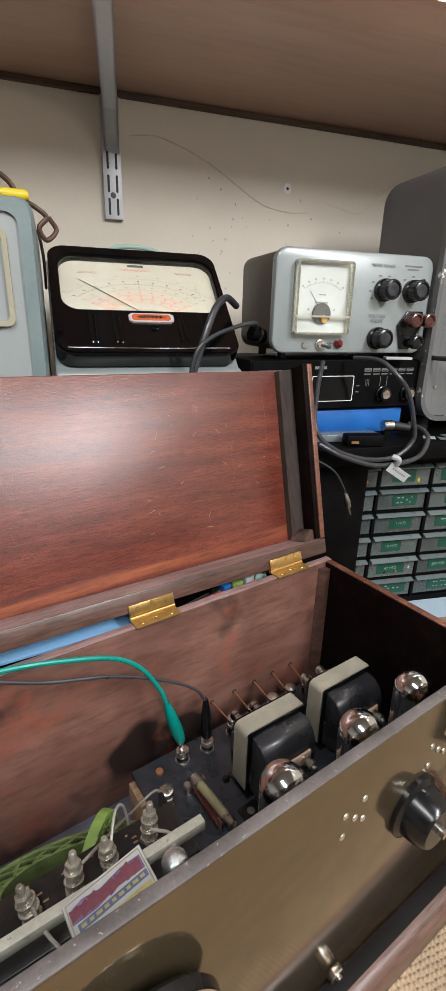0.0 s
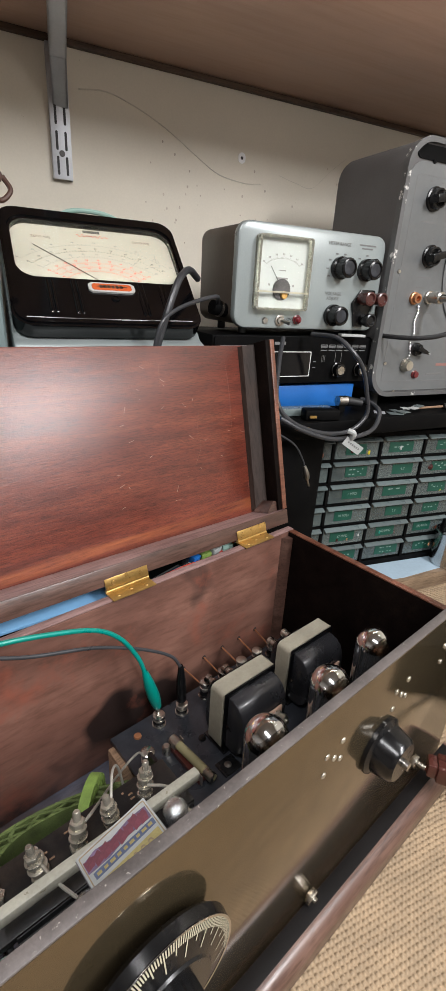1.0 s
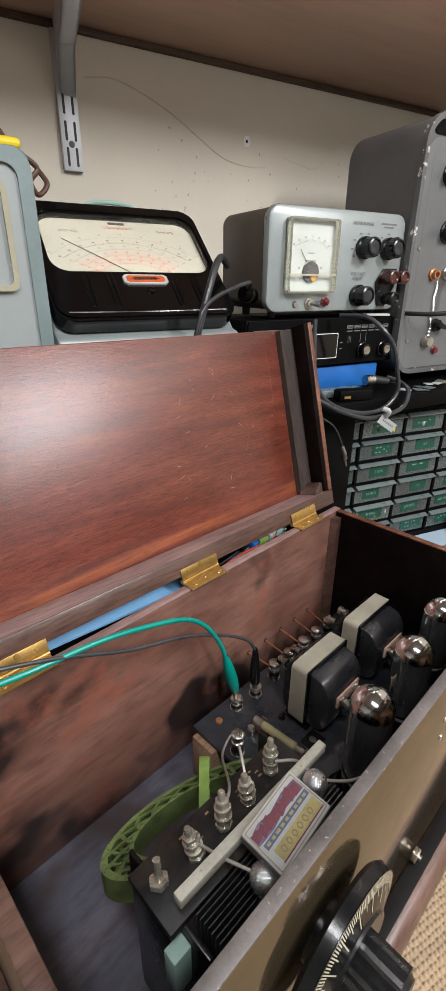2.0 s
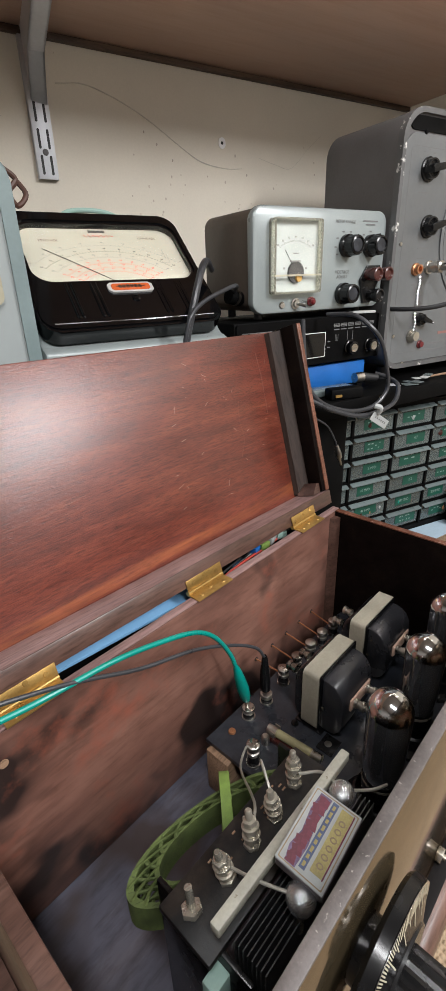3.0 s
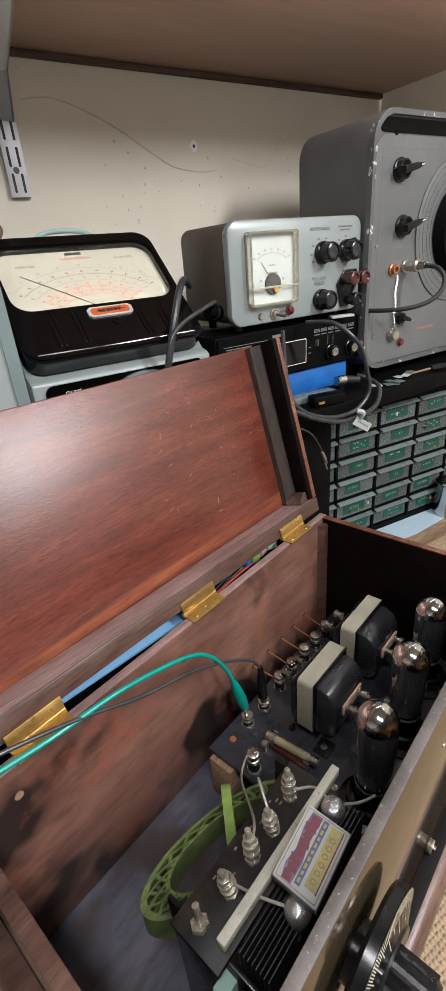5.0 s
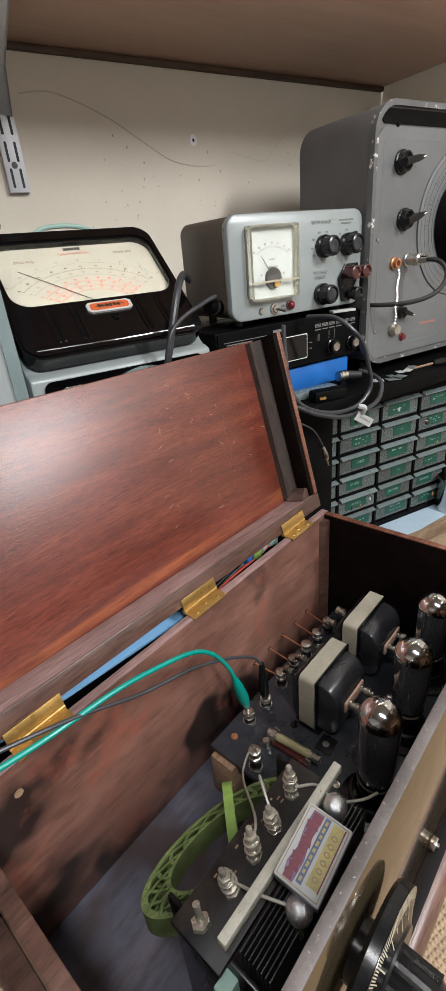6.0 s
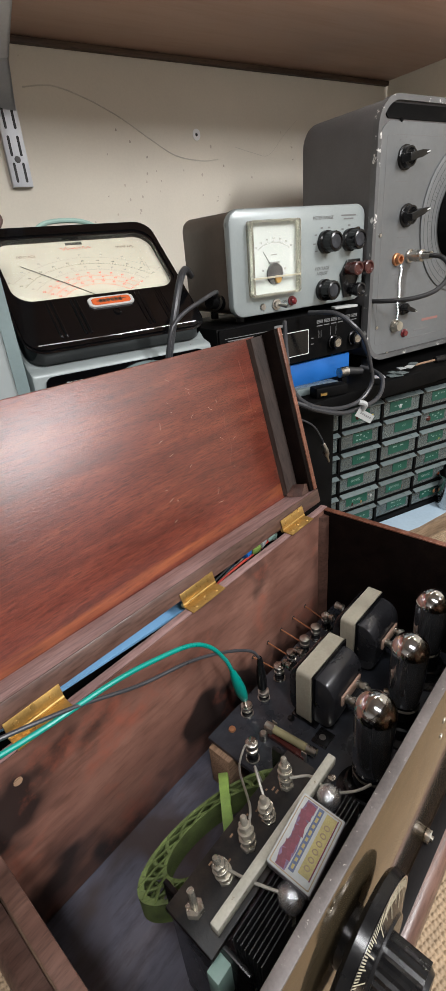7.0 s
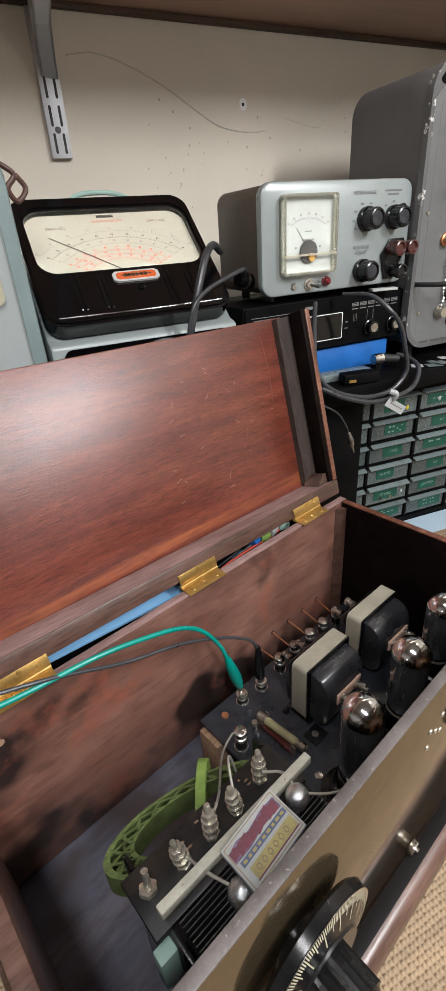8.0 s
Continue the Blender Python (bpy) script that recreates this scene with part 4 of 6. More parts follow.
for k in range(7):
    solo("small_card", block(0, 0, 0.0006, random.uniform(0.012, 0.03), random.uniform(0.012, 0.022), 0.0012), random.choice((CARD_WHITE, ZINC, DRAWER_LIP)), BENCH @ pose(0.265 + k * 0.014 + random.uniform(-0.01, 0.01), 0.125 + random.uniform(-0.012, 0.012), 0.1353 + 0.0013 * k, 0, 0, random.uniform(-60, 60)), "small loose card or metal offcut on the stand", "offcut", "offcuts on the stand")
sd = thing("screwdriver", BENCH @ pose(0.40, 0.125, 0.1355, 0, 0, -12), "small screwdriver with a black handle lying on the stand", "screwdriver")
part("handle", lathe([(0, 0), (0.006, 0.002), (0.007, 0.02), (0.0055, 0.05), (0.003, 0.055), (0, 0.055)], 12, pose(0.01, 0, 0.0072, 0, 90, 0)), BAKELITE, sd)
part("blade", rod((0.012, 0, 0.0072), (-0.045, 0, 0.0035), 0.0022, 8), BLOCK_WOOD, sd)

# ---- signal generator ----
sg = thing("signal_generator", BENCH @ pose(0.4825, 0.27, 0.1355), "dark grey signal generator with a silver front panel and large dial", "signal generator")
GW, GH, GZ = 0.435, 0.408, 0.0225
part("cabinet", prism(rounded(GW, GH, 0.045, 8), 0.174, FRONT), SG_BODY, sg, "dark grey wrinkle-painted cabinet", m=pose(0, 0.079, GZ + GH / 2))
part("rim", frame_ring(rounded(GW + 0.004, GH + 0.004, 0.046, 8), rounded(GW - 0.012, GH - 0.012, 0.040, 8), 0.012, FRONT), SG_RIM, sg, "chipped grey front rim", m=pose(0, -0.090, GZ + GH / 2))
part("panel", prism(rounded(GW - 0.014, GH - 0.040, 0.03, 8, 0, -0.012), 0.004, FRONT), SG_PANEL, sg, "brushed silver-grey panel", m=pose(0, -0.093, GZ + GH / 2))
part("panel_line", frame_ring(rounded(GW - 0.05, GH - 0.075, 0.006, 4, 0, -0.012), rounded(GW - 0.0516, GH - 0.0766, 0.006, 4, 0, -0.012), 0.0003, FRONT), INK_GREY, sg, m=pose(0, -0.097, GZ + GH / 2))
# Flat black plate painted in for the shade of the recess under the hood.
part("hood_shade", prism(rounded(GW - 0.030, 0.020, 0.008, 5), 0.002, FRONT), BLACK_MATTE, sg, "flat black band for the shade in the recess under the hood", m=pose(0.004, -0.0952, GZ + GH - 0.0190))
G = -0.097


def at_panel(u, z):
    return pose(u - 0.4825, G, z - 0.1355)


for u, z, rot in ((0.336, 0.485, -80), (0.352, 0.400, -75), (0.363, 0.243, -110)):
    knob(sg, at_panel(u, z) @ FRONT @ pose(0, 0, 0, 0, 0, rot), 0.0175 if z > 0.3 else 0.0115, 0.026 if z > 0.3 else 0.020, bar=True)
    part("print", bars([(0.025 * math.cos(radians(a)), 0.028 * math.sin(radians(a)), 0.0035, 0.0018) for a in range(30, 240, 30)] + [(-0.004, -0.034, 0.03, 0.002)], 0.0002), INK_GREY, sg, m=at_panel(u, z) @ FRONT)
jack = part("jack", lathe([(0.0105, 0), (0.0105, 0.004), (0.008, 0.005), (0.008, 0.012), (0.005, 0.012), (0.005, 0.004), (0, 0.004)], 20, FRONT), COPPER, sg, "copper-coloured socket", m=at_panel(0.333, 0.331))
part("connector", merged([lathe([(0.0115, 0), (0.0115, 0.005), (0.009, 0.006), (0.009, 0.016), (0.0105, 0.017), (0.0105, 0.030), (0.007, 0.032), (0.0065, 0.048), (0, 0.048)], 20, FRONT)]), NICKEL, sg, "nickel coaxial connector", m=at_panel(0.368, 0.334))
part("print", bars([(0.0, 0.018, 0.02, 0.002), (-0.012, -0.026, 0.012, 0.002), (0.03, -0.024, 0.012, 0.002)], 0.0002), INK_GREY, sg, m=at_panel(0.345, 0.331) @ FRONT)
chain = [(0.344, 0.318 - k * 0.0058) for k in range(17)]
part("ball_chain", merged([lathe([(0, -0.0022), (0.0016, -0.0016), (0.0022, 0), (0.0016, 0.0016), (0, 0.0022)], 8, pose(u - 0.4825 + 0.002 * math.sin(k), G - 0.004, z - 0.1355)) for k, (u, z) in enumerate(chain)]), TIN, sg, "bead chain holding a dust cap")
part("dust_cap", lathe([(0.0, 0), (0.012, 0), (0.0125, 0.004), (0.009, 0.010), (0.0085, 0.014), (0, 0.014)], 20, FRONT), PLATED, sg, m=at_panel(0.343, 0.214))
part("pilot_lamp", lathe([(0.0078, 0), (0.0078, 0.002), (0.006, 0.003), (0.0055, 0.007), (0, 0.008)], 18, FRONT), RED_LENS, sg, "dark red pilot lens", m=at_panel(0.372, 0.196))
part("print", bars([(0.425, 0.196, 0.045, 0.003), (0.41, 0.183, 0.07, 0.002)], 0.0002), INK_GREY, sg, m=pose(-0.4825, G, -0.1355) @ FRONT)
part("red_print", bars([(0.45, 0.214, 0.05, 0.005)], 0.0002), RED_FADED, sg, m=pose(-0.4825, G, -0.1355) @ FRONT)
for u, z in ((0.321, 0.536), (0.287, 0.372), (0.293, 0.217), (0.326, 0.164), (0.60, 0.164), (0.60, 0.536)):
    part("screw", lathe([(0.0036, 0), (0.003, 0.0018), (0, 0.002)], 12, FRONT), BLACK_MATTE if z > 0.5 else NICKEL, sg, m=at_panel(u, z))
sd_dial = part("tuning_dial", lathe([(0, 0), (0.128, 0), (0.128, 0.003), (0.123, 0.0045), (0, 0.0045)], 72, FRONT), SG_PANEL, sg, "large engraved silver dial", m=at_panel(0.519, 0.388))
part("scale", merged([frame_ring([(r * math.cos(a * math.pi / 36), r * math.sin(a * math.pi / 36)) for a in range(72)], [((r - 0.0007) * math.cos(a * math.pi / 36), (r - 0.0007) * math.sin(a * math.pi / 36)) for a in range(72)], 0.0002) for r in (0.122, 0.112, 0.100, 0.091)] + [prism([(-0.0003, 0.100), (0.0003, 0.100), (0.0003, 0.106 if k % 5 else 0.111), (-0.0003, 0.106 if k % 5 else 0.111)], 0.0002, pose(0, 0, 0, 0, 0, k * 3.6)) for k in range(100)]), INK, sd_dial, m=pose(0, -0.0045, 0) @ FRONT)
part("hub_disc", lathe([(0, 0), (0.083, 0), (0.085, 0.004), (0.078, 0.022), (0.03, 0.026), (0, 0.026)], 56, FRONT), BLACK_MATTE, sd_dial, "black vernier hub", m=pose(0, -0.005, 0))
for fx in (-0.18, 0.18):
    for fy in (-0.07, 0.07):
        part("foot", lathe([(0.011, 0), (0.011, 0.0225), (0, 0.0225)], 14), RUBBER, sg, m=pose(fx, fy, -0.0005))

# ---- leads on the stand ----
solo("coax_lead", sweep([(0.367, 0.126, 0.334), (0.373, 0.105, 0.329), (0.374, 0.090, 0.312), (0.36, 0.085, 0.292), (0.335, 0.092, 0.276), (0.305, 0.115, 0.268), (0.282, 0.150, 0.2662), (0.2745, 0.19, 0.2662), (0.2745, 0.25, 0.2662)], 0.0040, 10, 8), RUBBER, BENCH, "black coaxial lead from the signal generator", "cable")
solo("grey_loop_lead", sweep([(0.117, 0.166, 0.2665), (0.133, 0.120, 0.266), (0.150, 0.095, 0.246), (0.170, 0.09, 0.222), (0.186, 0.09, 0.185), (0.194, 0.09, 0.145), (0.160, 0.088, 0.120), (0.100, 0.084, 0.122), (0.042, 0.084, 0.143), (0.015, 0.09, 0.175), (0.03, 0.12, 0.225), (0.052, 0.150, 0.262)], 0.0036, 10, 8), GREY_CABLE, BENCH, "grey coiled test cable hanging before the counter", "cable")
solo("black_loop_lead", sweep([(0.232, 0.152, 0.158), (0.240, 0.125, 0.152), (0.225, 0.092, 0.143), (0.197, 0.080, 0.118), (0.124, 0.076, 0.112), (0.060, 0.076, 0.130), (0.02, 0.085, 0.150)], 0.0038, 10, 8), GREY_CABLE, BENCH, "dark grey coiled cable on the edge of the stand", "cable")
tag = thing("cable_tag", BENCH @ pose(0.142, 0.066, 0.112, 8, 32, -4), "white paper tag tied to the cable with illegible writing", "tag")
part("paper", block(0.016, 0, -0.003, 0.042, 0.001, 0.015, 0.0003, 1), CARD_WHITE, tag)
part("writing", bars([(0.004 + k * 0.005, -0.002, 0.003, 0.003) for k in range(6)], 0.0002), INK_GREY, tag, m=pose(0, -0.0006, 0) @ FRONT)
part("tie", sweep([(-0.010, 0.002, 0.012), (-0.002, -0.004, 0.014), (0.004, 0.0, 0.006)], 0.0045, 8, 6), CARD_WHITE, tag)
tc = thing("alligator_lead", BENCH, "grey test lead ending in a small nickel alligator clip", "test lead")
part("lead", sweep([(0.000, 0.084, 0.132), (0.014, 0.080, 0.128), (0.047, 0.078, 0.108), (0.066, 0.077, 0.081), (0.070, 0.077, 0.070)], 0.0015, 8, 6), GREY_CABLE, tc)
part("clip_body", lathe([(0, 0), (0.003, 0.002), (0.0052, 0.016), (0.0045, 0.026), (0.002, 0.030), (0.0018, 0.042), (0, 0.042)], 10, pose(0.070, 0.077, 0.072, 180, -20, 0)), NICKEL, tc)
solo("grey_test_cable", sweep([(-0.150, 0.185, 0.145), (-0.156, 0.165, 0.20), (-0.154, 0.160, 0.236), (-0.142, 0.162, 0.274), (-0.128, 0.167, 0.310), (-0.112, 0.178, 0.338), (-0.088, 0.205, 0.350), (-0.060, 0.24, 0.340)], 0.0052, 10, 8), GREY_CABLE, BENCH, "thick grey test cable rising behind the lid", "cable")
solo("twin_test_lead", sweep([(-0.152, 0.180, 0.145), (-0.160, 0.155, 0.20), (-0.158, 0.150, 0.247), (-0.147, 0.150, 0.280), (-0.124, 0.155, 0.297), (-0.089, 0.160, 0.310), (-0.050, 0.185, 0.316), (-0.034, 0.215, 0.306)], 0.0030, 10, 8), GREY_CABLE, BENCH, "thin grey lead plugged into the power supply", "cable")
can = thing("tin_can", pose(0.517, -0.047, -0.2115), "plain silver tin can standing on the paper", "can")
part("wall", lathe([(0.0, 0.0), (0.036, 0.0), (0.037, 0.002), (0.0365, 0.006), (0.0365, 0.076), (0.0378, 0.078), (0.0372, 0.080), (0.0352, 0.079), (0.0352, 0.004), (0, 0.004)], 36), TIN, can)
solo("white_tab", block(0, 0, 0.002, 0.045, 0.016, 0.004, 0.0008), CARD_WHITE, BENCH @ pose(0.205, 0.172, 0.2635, 0, 0, -14), "white plastic strip under the power supply", "strip")


# ---- the wooden radio cabinet ----
XL, YF = -0.556, -0.2625          # inner left end, inner face of the front panel
radio = thing("radio_cabinet", pose(-0.28, -0.12, BENCH_Z), "open mahogany radio cabinet with a glossy front panel", "radio cabinet")
O = Matrix.Translation((0.28, 0.12, -BENCH_Z))   # from the box frame to the cabinet's own


def rpart(name, bm, material, label="", parent=None):
    bm.transform(O)
    return part(name, bm, material, parent or radio, label)


FL = -0.238
back = rpart("back_wall", block(-0.278, 0.0055, (FL) / 2, 0.580, 0.011, -FL - 0.0005, 0.0012), CASE_WOOD, "stained brown inner back wall")
rpart("end_wall", block(0.005, YF / 2, FL / 2, 0.010, -YF - 0.0005, -FL - 0.0005, 0.0012), SHADED_WOOD, "end wall, its shade coloured near black")
rpart("end_edge", block(0.005, YF / 2, 0.0012, 0.0098, -YF - 0.0005, 0.0024, 0.001), EDGE_WOOD)
rpart("end_wall", block(XL - 0.006, YF / 2, FL / 2, 0.012, -YF - 0.0005, -FL - 0.0005, 0.0012), MOLD_WOOD)
rpart("back_edge", block(-0.278, 0.0055, 0.0012, 0.580, 0.0108, 0.0024, 0.001), RAIL_WOOD)
rpart("floor_board", block(-0.278, -0.1295, FL - 0.0032, 0.58, 0.281, 0.006), FLOOR_WOOD, "dusty grey-brown floor board")
rpart("corner_block", prism([(0, 0), (-0.014, 0), (-0.009, -0.006), (0, -0.010)], 0.232, pose(-0.0002, -0.0002, FL)), MOLD_WOOD)
PT = 0.048                       # the panel stands above the box to meet the lid's rim
rpart("front_panel", block(-0.273, YF - 0.0042, (PT - 0.234) / 2, 0.590, 0.008, PT + 0.234, 0.0008), PANEL_MAT_TINT, "glossy front panel, the straw mat's reflection tinted into its colour")
rpart("panel_edge", block(-0.273, YF - 0.0042, PT + 0.0010, 0.590, 0.0082, 0.0022, 0.0008), PANEL_EDGE, "worn grey upper edge")
mold = [(0.0, 0.0), (-0.0245, 0.0), (-0.0260, 0.003), (-0.0260, 0.022), (-0.0245, 0.029), (-0.0205, 0.034), (-0.0160, 0.0365), (0.0, 0.037)]
rpart("base_molding", prism(mold, 0.64, Matrix.Translation((-0.602, YF - 0.0085, BENCH_Z)) @ yz), MOLD_WOOD, "rounded dark base molding")
rpart("ledge", block(-0.282, YF - 0.0158, BENCH_Z + 0.0378, 0.63, 0.0135, 0.0016, 0.0005), LEDGE_SHADE, "dark ledge strip with the shadow at the panel's foot in its colour")
rpart("base_molding", prism(mold, 0.30, Matrix.Translation((XL - 0.0125, -0.262, BENCH_Z)) @ pose(0, 0, 0, 0, 0, -90) @ yz @ pose(0, 0, -0.30)), MOLD_WOOD)

# front panel fittings
P = YF - 0.0084
nut = rpart("terminal_nut", merged([prism([(0.0085 * math.cos(radians(a)), 0.0085 * math.sin(radians(a))) for a in range(0, 360, 60)], 0.006, Matrix.Translation((-0.2420, P, -0.199)) @ FRONT, 0.0006), rod((-0.2420, P, -0.199), (-0.2420, P - 0.0085, -0.199), 0.0035)]), NICKEL, "small brass-nickel terminal nut")
# Bright studs stand in for light caught on the rims of drilled holes.
for gx, gz in ((-0.2480, -0.0100), (-0.1475, -0.0070), (-0.0560, -0.0030)):
    grp = [(gx + dx, gz + dz) for dx, dz in ((0.0085, 0.0130), (-0.0110, 0.0095), (0.0, 0.0), (0.0095, -0.0075), (-0.0115, -0.0105))]
    for x, z in grp:
        rpart("hole_glint", lathe([(0.0029, 0), (0.0025, 0.0008), (0, 0.001)], 12, Matrix.Translation((x, P, z)) @ FRONT), PLATED)
kx, kz = -0.1715, -0.0520
dk = rpart("switch_knob", merged([lathe([(0, 0), (0.0285, 0), (0.0285, 0.004), (0.024, 0.0065), (0.0215, 0.022), (0.0185, 0.0255), (0, 0.026)], 18, Matrix.Translation((kx, P, kz)) @ FRONT)]), BAKELITE, "worn black bakelite knob")
rpart("knob_screw", rod((kx, P - 0.026, kz), (kx, P - 0.031, kz), 0.004), NICKEL, "", dk)

DX, DZ, DR_ = -0.4240, -0.0450, 0.0520
dial_ = rpart("tuning_dial", lathe([(0, 0), (0.02, 0), (0.02, 0.006), (DR_ - 0.002, 0.009), (DR_ + 0.001, 0.012), (DR_, 0.0185), (DR_ * 0.62, 0.0235), (DR_ * 0.60, 0.025), (0, 0.025)], 60, Matrix.Translation((DX, P, DZ)) @ FRONT), BAKELITE, "black bevelled tuning dial")


def dial_ticks():
    out = []
    for k in range(101):
        a = radians(-10 + 2.0 * k)
        r0, r1 = (DR_ * 0.97, DR_ * (0.70 if k % 10 == 0 else 0.80 if k % 5 == 0 else 0.87))
        def on(r):
            f = (DR_ - r) / (DR_ - DR_ * 0.62)
            return Vector((r * math.cos(a), r * math.sin(a), 0.0189 + 0.005 * f))
        p, q = on(r0), on(r1)
        w = Vector((-math.sin(a), math.cos(a), 0)) * 0.00045
        bm = bmesh.new()
        bm.faces.new([bm.verts.new(v) for v in (p - w, p + w, q + w, q - w)])
        out.append(bm)
    return merged(out)


t_ = dial_ticks()
t_.transform(Matrix.Translation((DX, P, DZ)) @ FRONT)
rpart("graduation", t_, CREAM_PLASTIC, "engraved cream graduations", dial_)
rpart("scale_edge", frame_ring([(DR_ * math.cos(radians(a)), DR_ * math.sin(radians(a))) for a in range(0, 360, 6)], [(DR_ * 0.965 * math.cos(radians(a)), DR_ * 0.965 * math.sin(radians(a))) for a in range(0, 360, 6)], 0.0003, Matrix.Translation((DX, P - 0.0190, DZ)) @ FRONT), TIN, "", dial_)
flute = [((0.0195 + (0.0011 if k % 2 else 0)) * math.cos(math.pi * k / 24), (0.0195 + (0.0011 if k % 2 else 0)) * math.sin(math.pi * k / 24)) for k in range(48)]
rpart("dial_knob", merged([prism(flute, 0.024, Matrix.Translation((DX, P - 0.025, DZ)) @ FRONT), lathe([(0.0185, 0), (0.0165, 0.003), (0, 0.004)], 30, Matrix.Translation((DX, P - 0.049, DZ)) @ FRONT)]), BAKELITE, "fluted black knob", dial_)

# lid, leaning back past upright on its hinges
LEAN_BACK = 17.8
HY, HZ = 0.0165, 0.0055


def warped(bm):
    """The lid has gone a little out of square."""
    for v in bm.verts:
        x, y = v.co.x, v.co.y
        v.co.x += 0.075 * (y - 0.03)
        v.co.y -= 0.02 * (x + 0.30)
    return bm


lid = part("lid", warped(block(-0.278, 0.148, -0.045, 0.590, 0.258, 0.009, 0.0015)), MAHOGANY, radio, "red mahogany lid with a glossy worn inside",
           m=O @ Matrix.Translation((0, HY, HZ)) @ pose(0, 0, 0, 90 - LEAN_BACK, 0, 0))
# lid frame: local x along the hinge, y up the lid, z towards the room
part("hinge_rail", warped(block(-0.278, 0.0162, -0.0205, 0.590, 0.0216, 0.041, 0.0015)), RAIL_WOOD, lid, "pale worn hinge-side rail")
part("rail_edge", warped(block(-0.278, 0.0162, 0.0005, 0.590, 0.0212, 0.003, 0.001)), MOLD_WOOD, lid)
part("side_rail", warped(block(0.0085, 0.1525, -0.0205, 0.016, 0.249, 0.041, 0.0015)), SHADED_WOOD, lid, "side rail, its shade coloured near black")
part("side_edge", warped(block(0.0125, 0.1525, 0.0003, 0.0085, 0.249, 0.003, 0.001)), EDGE_WOOD, lid, "worn reddish edge")
part("side_rail", warped(block(-0.5665, 0.1525, -0.0205, 0.011, 0.249, 0.041, 0.0015)), SHADED_WOOD, lid)
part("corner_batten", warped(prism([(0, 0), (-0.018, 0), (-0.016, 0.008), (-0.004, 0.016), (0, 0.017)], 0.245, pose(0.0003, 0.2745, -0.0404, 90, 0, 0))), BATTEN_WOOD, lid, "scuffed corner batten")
part("corner_gusset", warped(prism([(0.0, 0.0), (0.0, 0.014), (-0.006, 0.016), (-0.017, 0.004), (-0.019, 0.0)], 0.030, pose(0.0003, 0.0275, -0.034))), MOLD_WOOD, lid, "chipped corner block")


for pts in ([(-0.045, 0.25), (-0.042, 0.21), (-0.043, 0.16)], [(-0.10, 0.19), (-0.106, 0.165), (-0.103, 0.14), (-0.115, 0.115)], [(-0.02, 0.11), (-0.016, 0.085), (-0.022, 0.06)], [(-0.125, 0.10), (-0.132, 0.103)], [(-0.16, 0.255), (-0.161, 0.225)], [(-0.03, 0.232), (-0.026, 0.240)]):
    part("scratch", warped(sweep([(x, y, -0.0405) for x, y in pts], 0.0002, 5, 5)), SCRATCH, lid)
random.seed(8)
for k in range(26):
    sx_, sy_ = random.uniform(-0.24, -0.015), random.uniform(0.05, 0.26)
    da, dl = random.uniform(-0.9, 2.2), random.uniform(0.002, 0.009)
    part("scratch", warped(sweep([(sx_, sy_, -0.0404), (sx_ + dl * 0.5 * math.cos(da), sy_ + dl * 0.55 * math.sin(da), -0.0404), (sx_ + dl * math.cos(da), sy_ + dl * math.sin(da), -0.0404)], 0.0003, 5, 2)), SCRATCH_PALE, lid)


def hinge(xc, w=0.056):
    """A brass butt hinge: one leaf on the box rim, one on the lid rail, a knuckle between."""
    lower = rpart("hinge", block(xc, 0.0060, 0.0032, w, 0.0185, 0.0016, 0.0004), BRASS, "tarnished brass butt hinge")
    rpart("knuckle", rod((xc - w / 2, HY - 0.0015, 0.0045), (xc + w / 2, HY - 0.0015, 0.0045), 0.0028, 12), BRASS, "", lower)
    up = block(xc, 0.0076, 0.0030, w, 0.0122, 0.0014, 0.0004)
    up.transform(Matrix.Translation((0, HY, HZ)) @ pose(0, 0, 0, 90 - LEAN_BACK, 0, 0))
    rpart("upper_leaf", up, BRASS, "", lower)
    for dx in (-0.018, 0.0, 0.018):
        s = lathe([(0.0028, 0), (0.0022, 0.0009), (0, 0.0011)], 10, Matrix.Translation((xc + dx, 0.0030 + (0.004 if dx == 0 else 0), 0.0039)))
        rpart("hinge_screw", s, BRASS, "", lower)
        s = lathe([(0.0028, 0), (0.0022, 0.0009), (0, 0.0011)], 10, Matrix.Translation((0, HY, HZ)) @ pose(0, 0, 0, 90 - LEAN_BACK, 0, 0) @ pose(xc + dx, 0.0078 + (0.003 if dx == 0 else 0), 0.0037))
        rpart("hinge_screw", s, BRASS, "", lower)


for xc in (-0.480, -0.264, -0.062):
    hinge(xc)
for x in (-0.053, -0.087, -0.120, -0.154, -0.190):
    rpart("wire_hole", rod((x, 0.0008, -0.153), (x, -0.0004, -0.153), 0.0032, 12), INK, "", back)
rpart("peg", rod((-0.517, 0.001, -0.031), (-0.517, -0.0008, -0.031), 0.0042, 12), BLOCK_WOOD, "pale wooden plug", back)

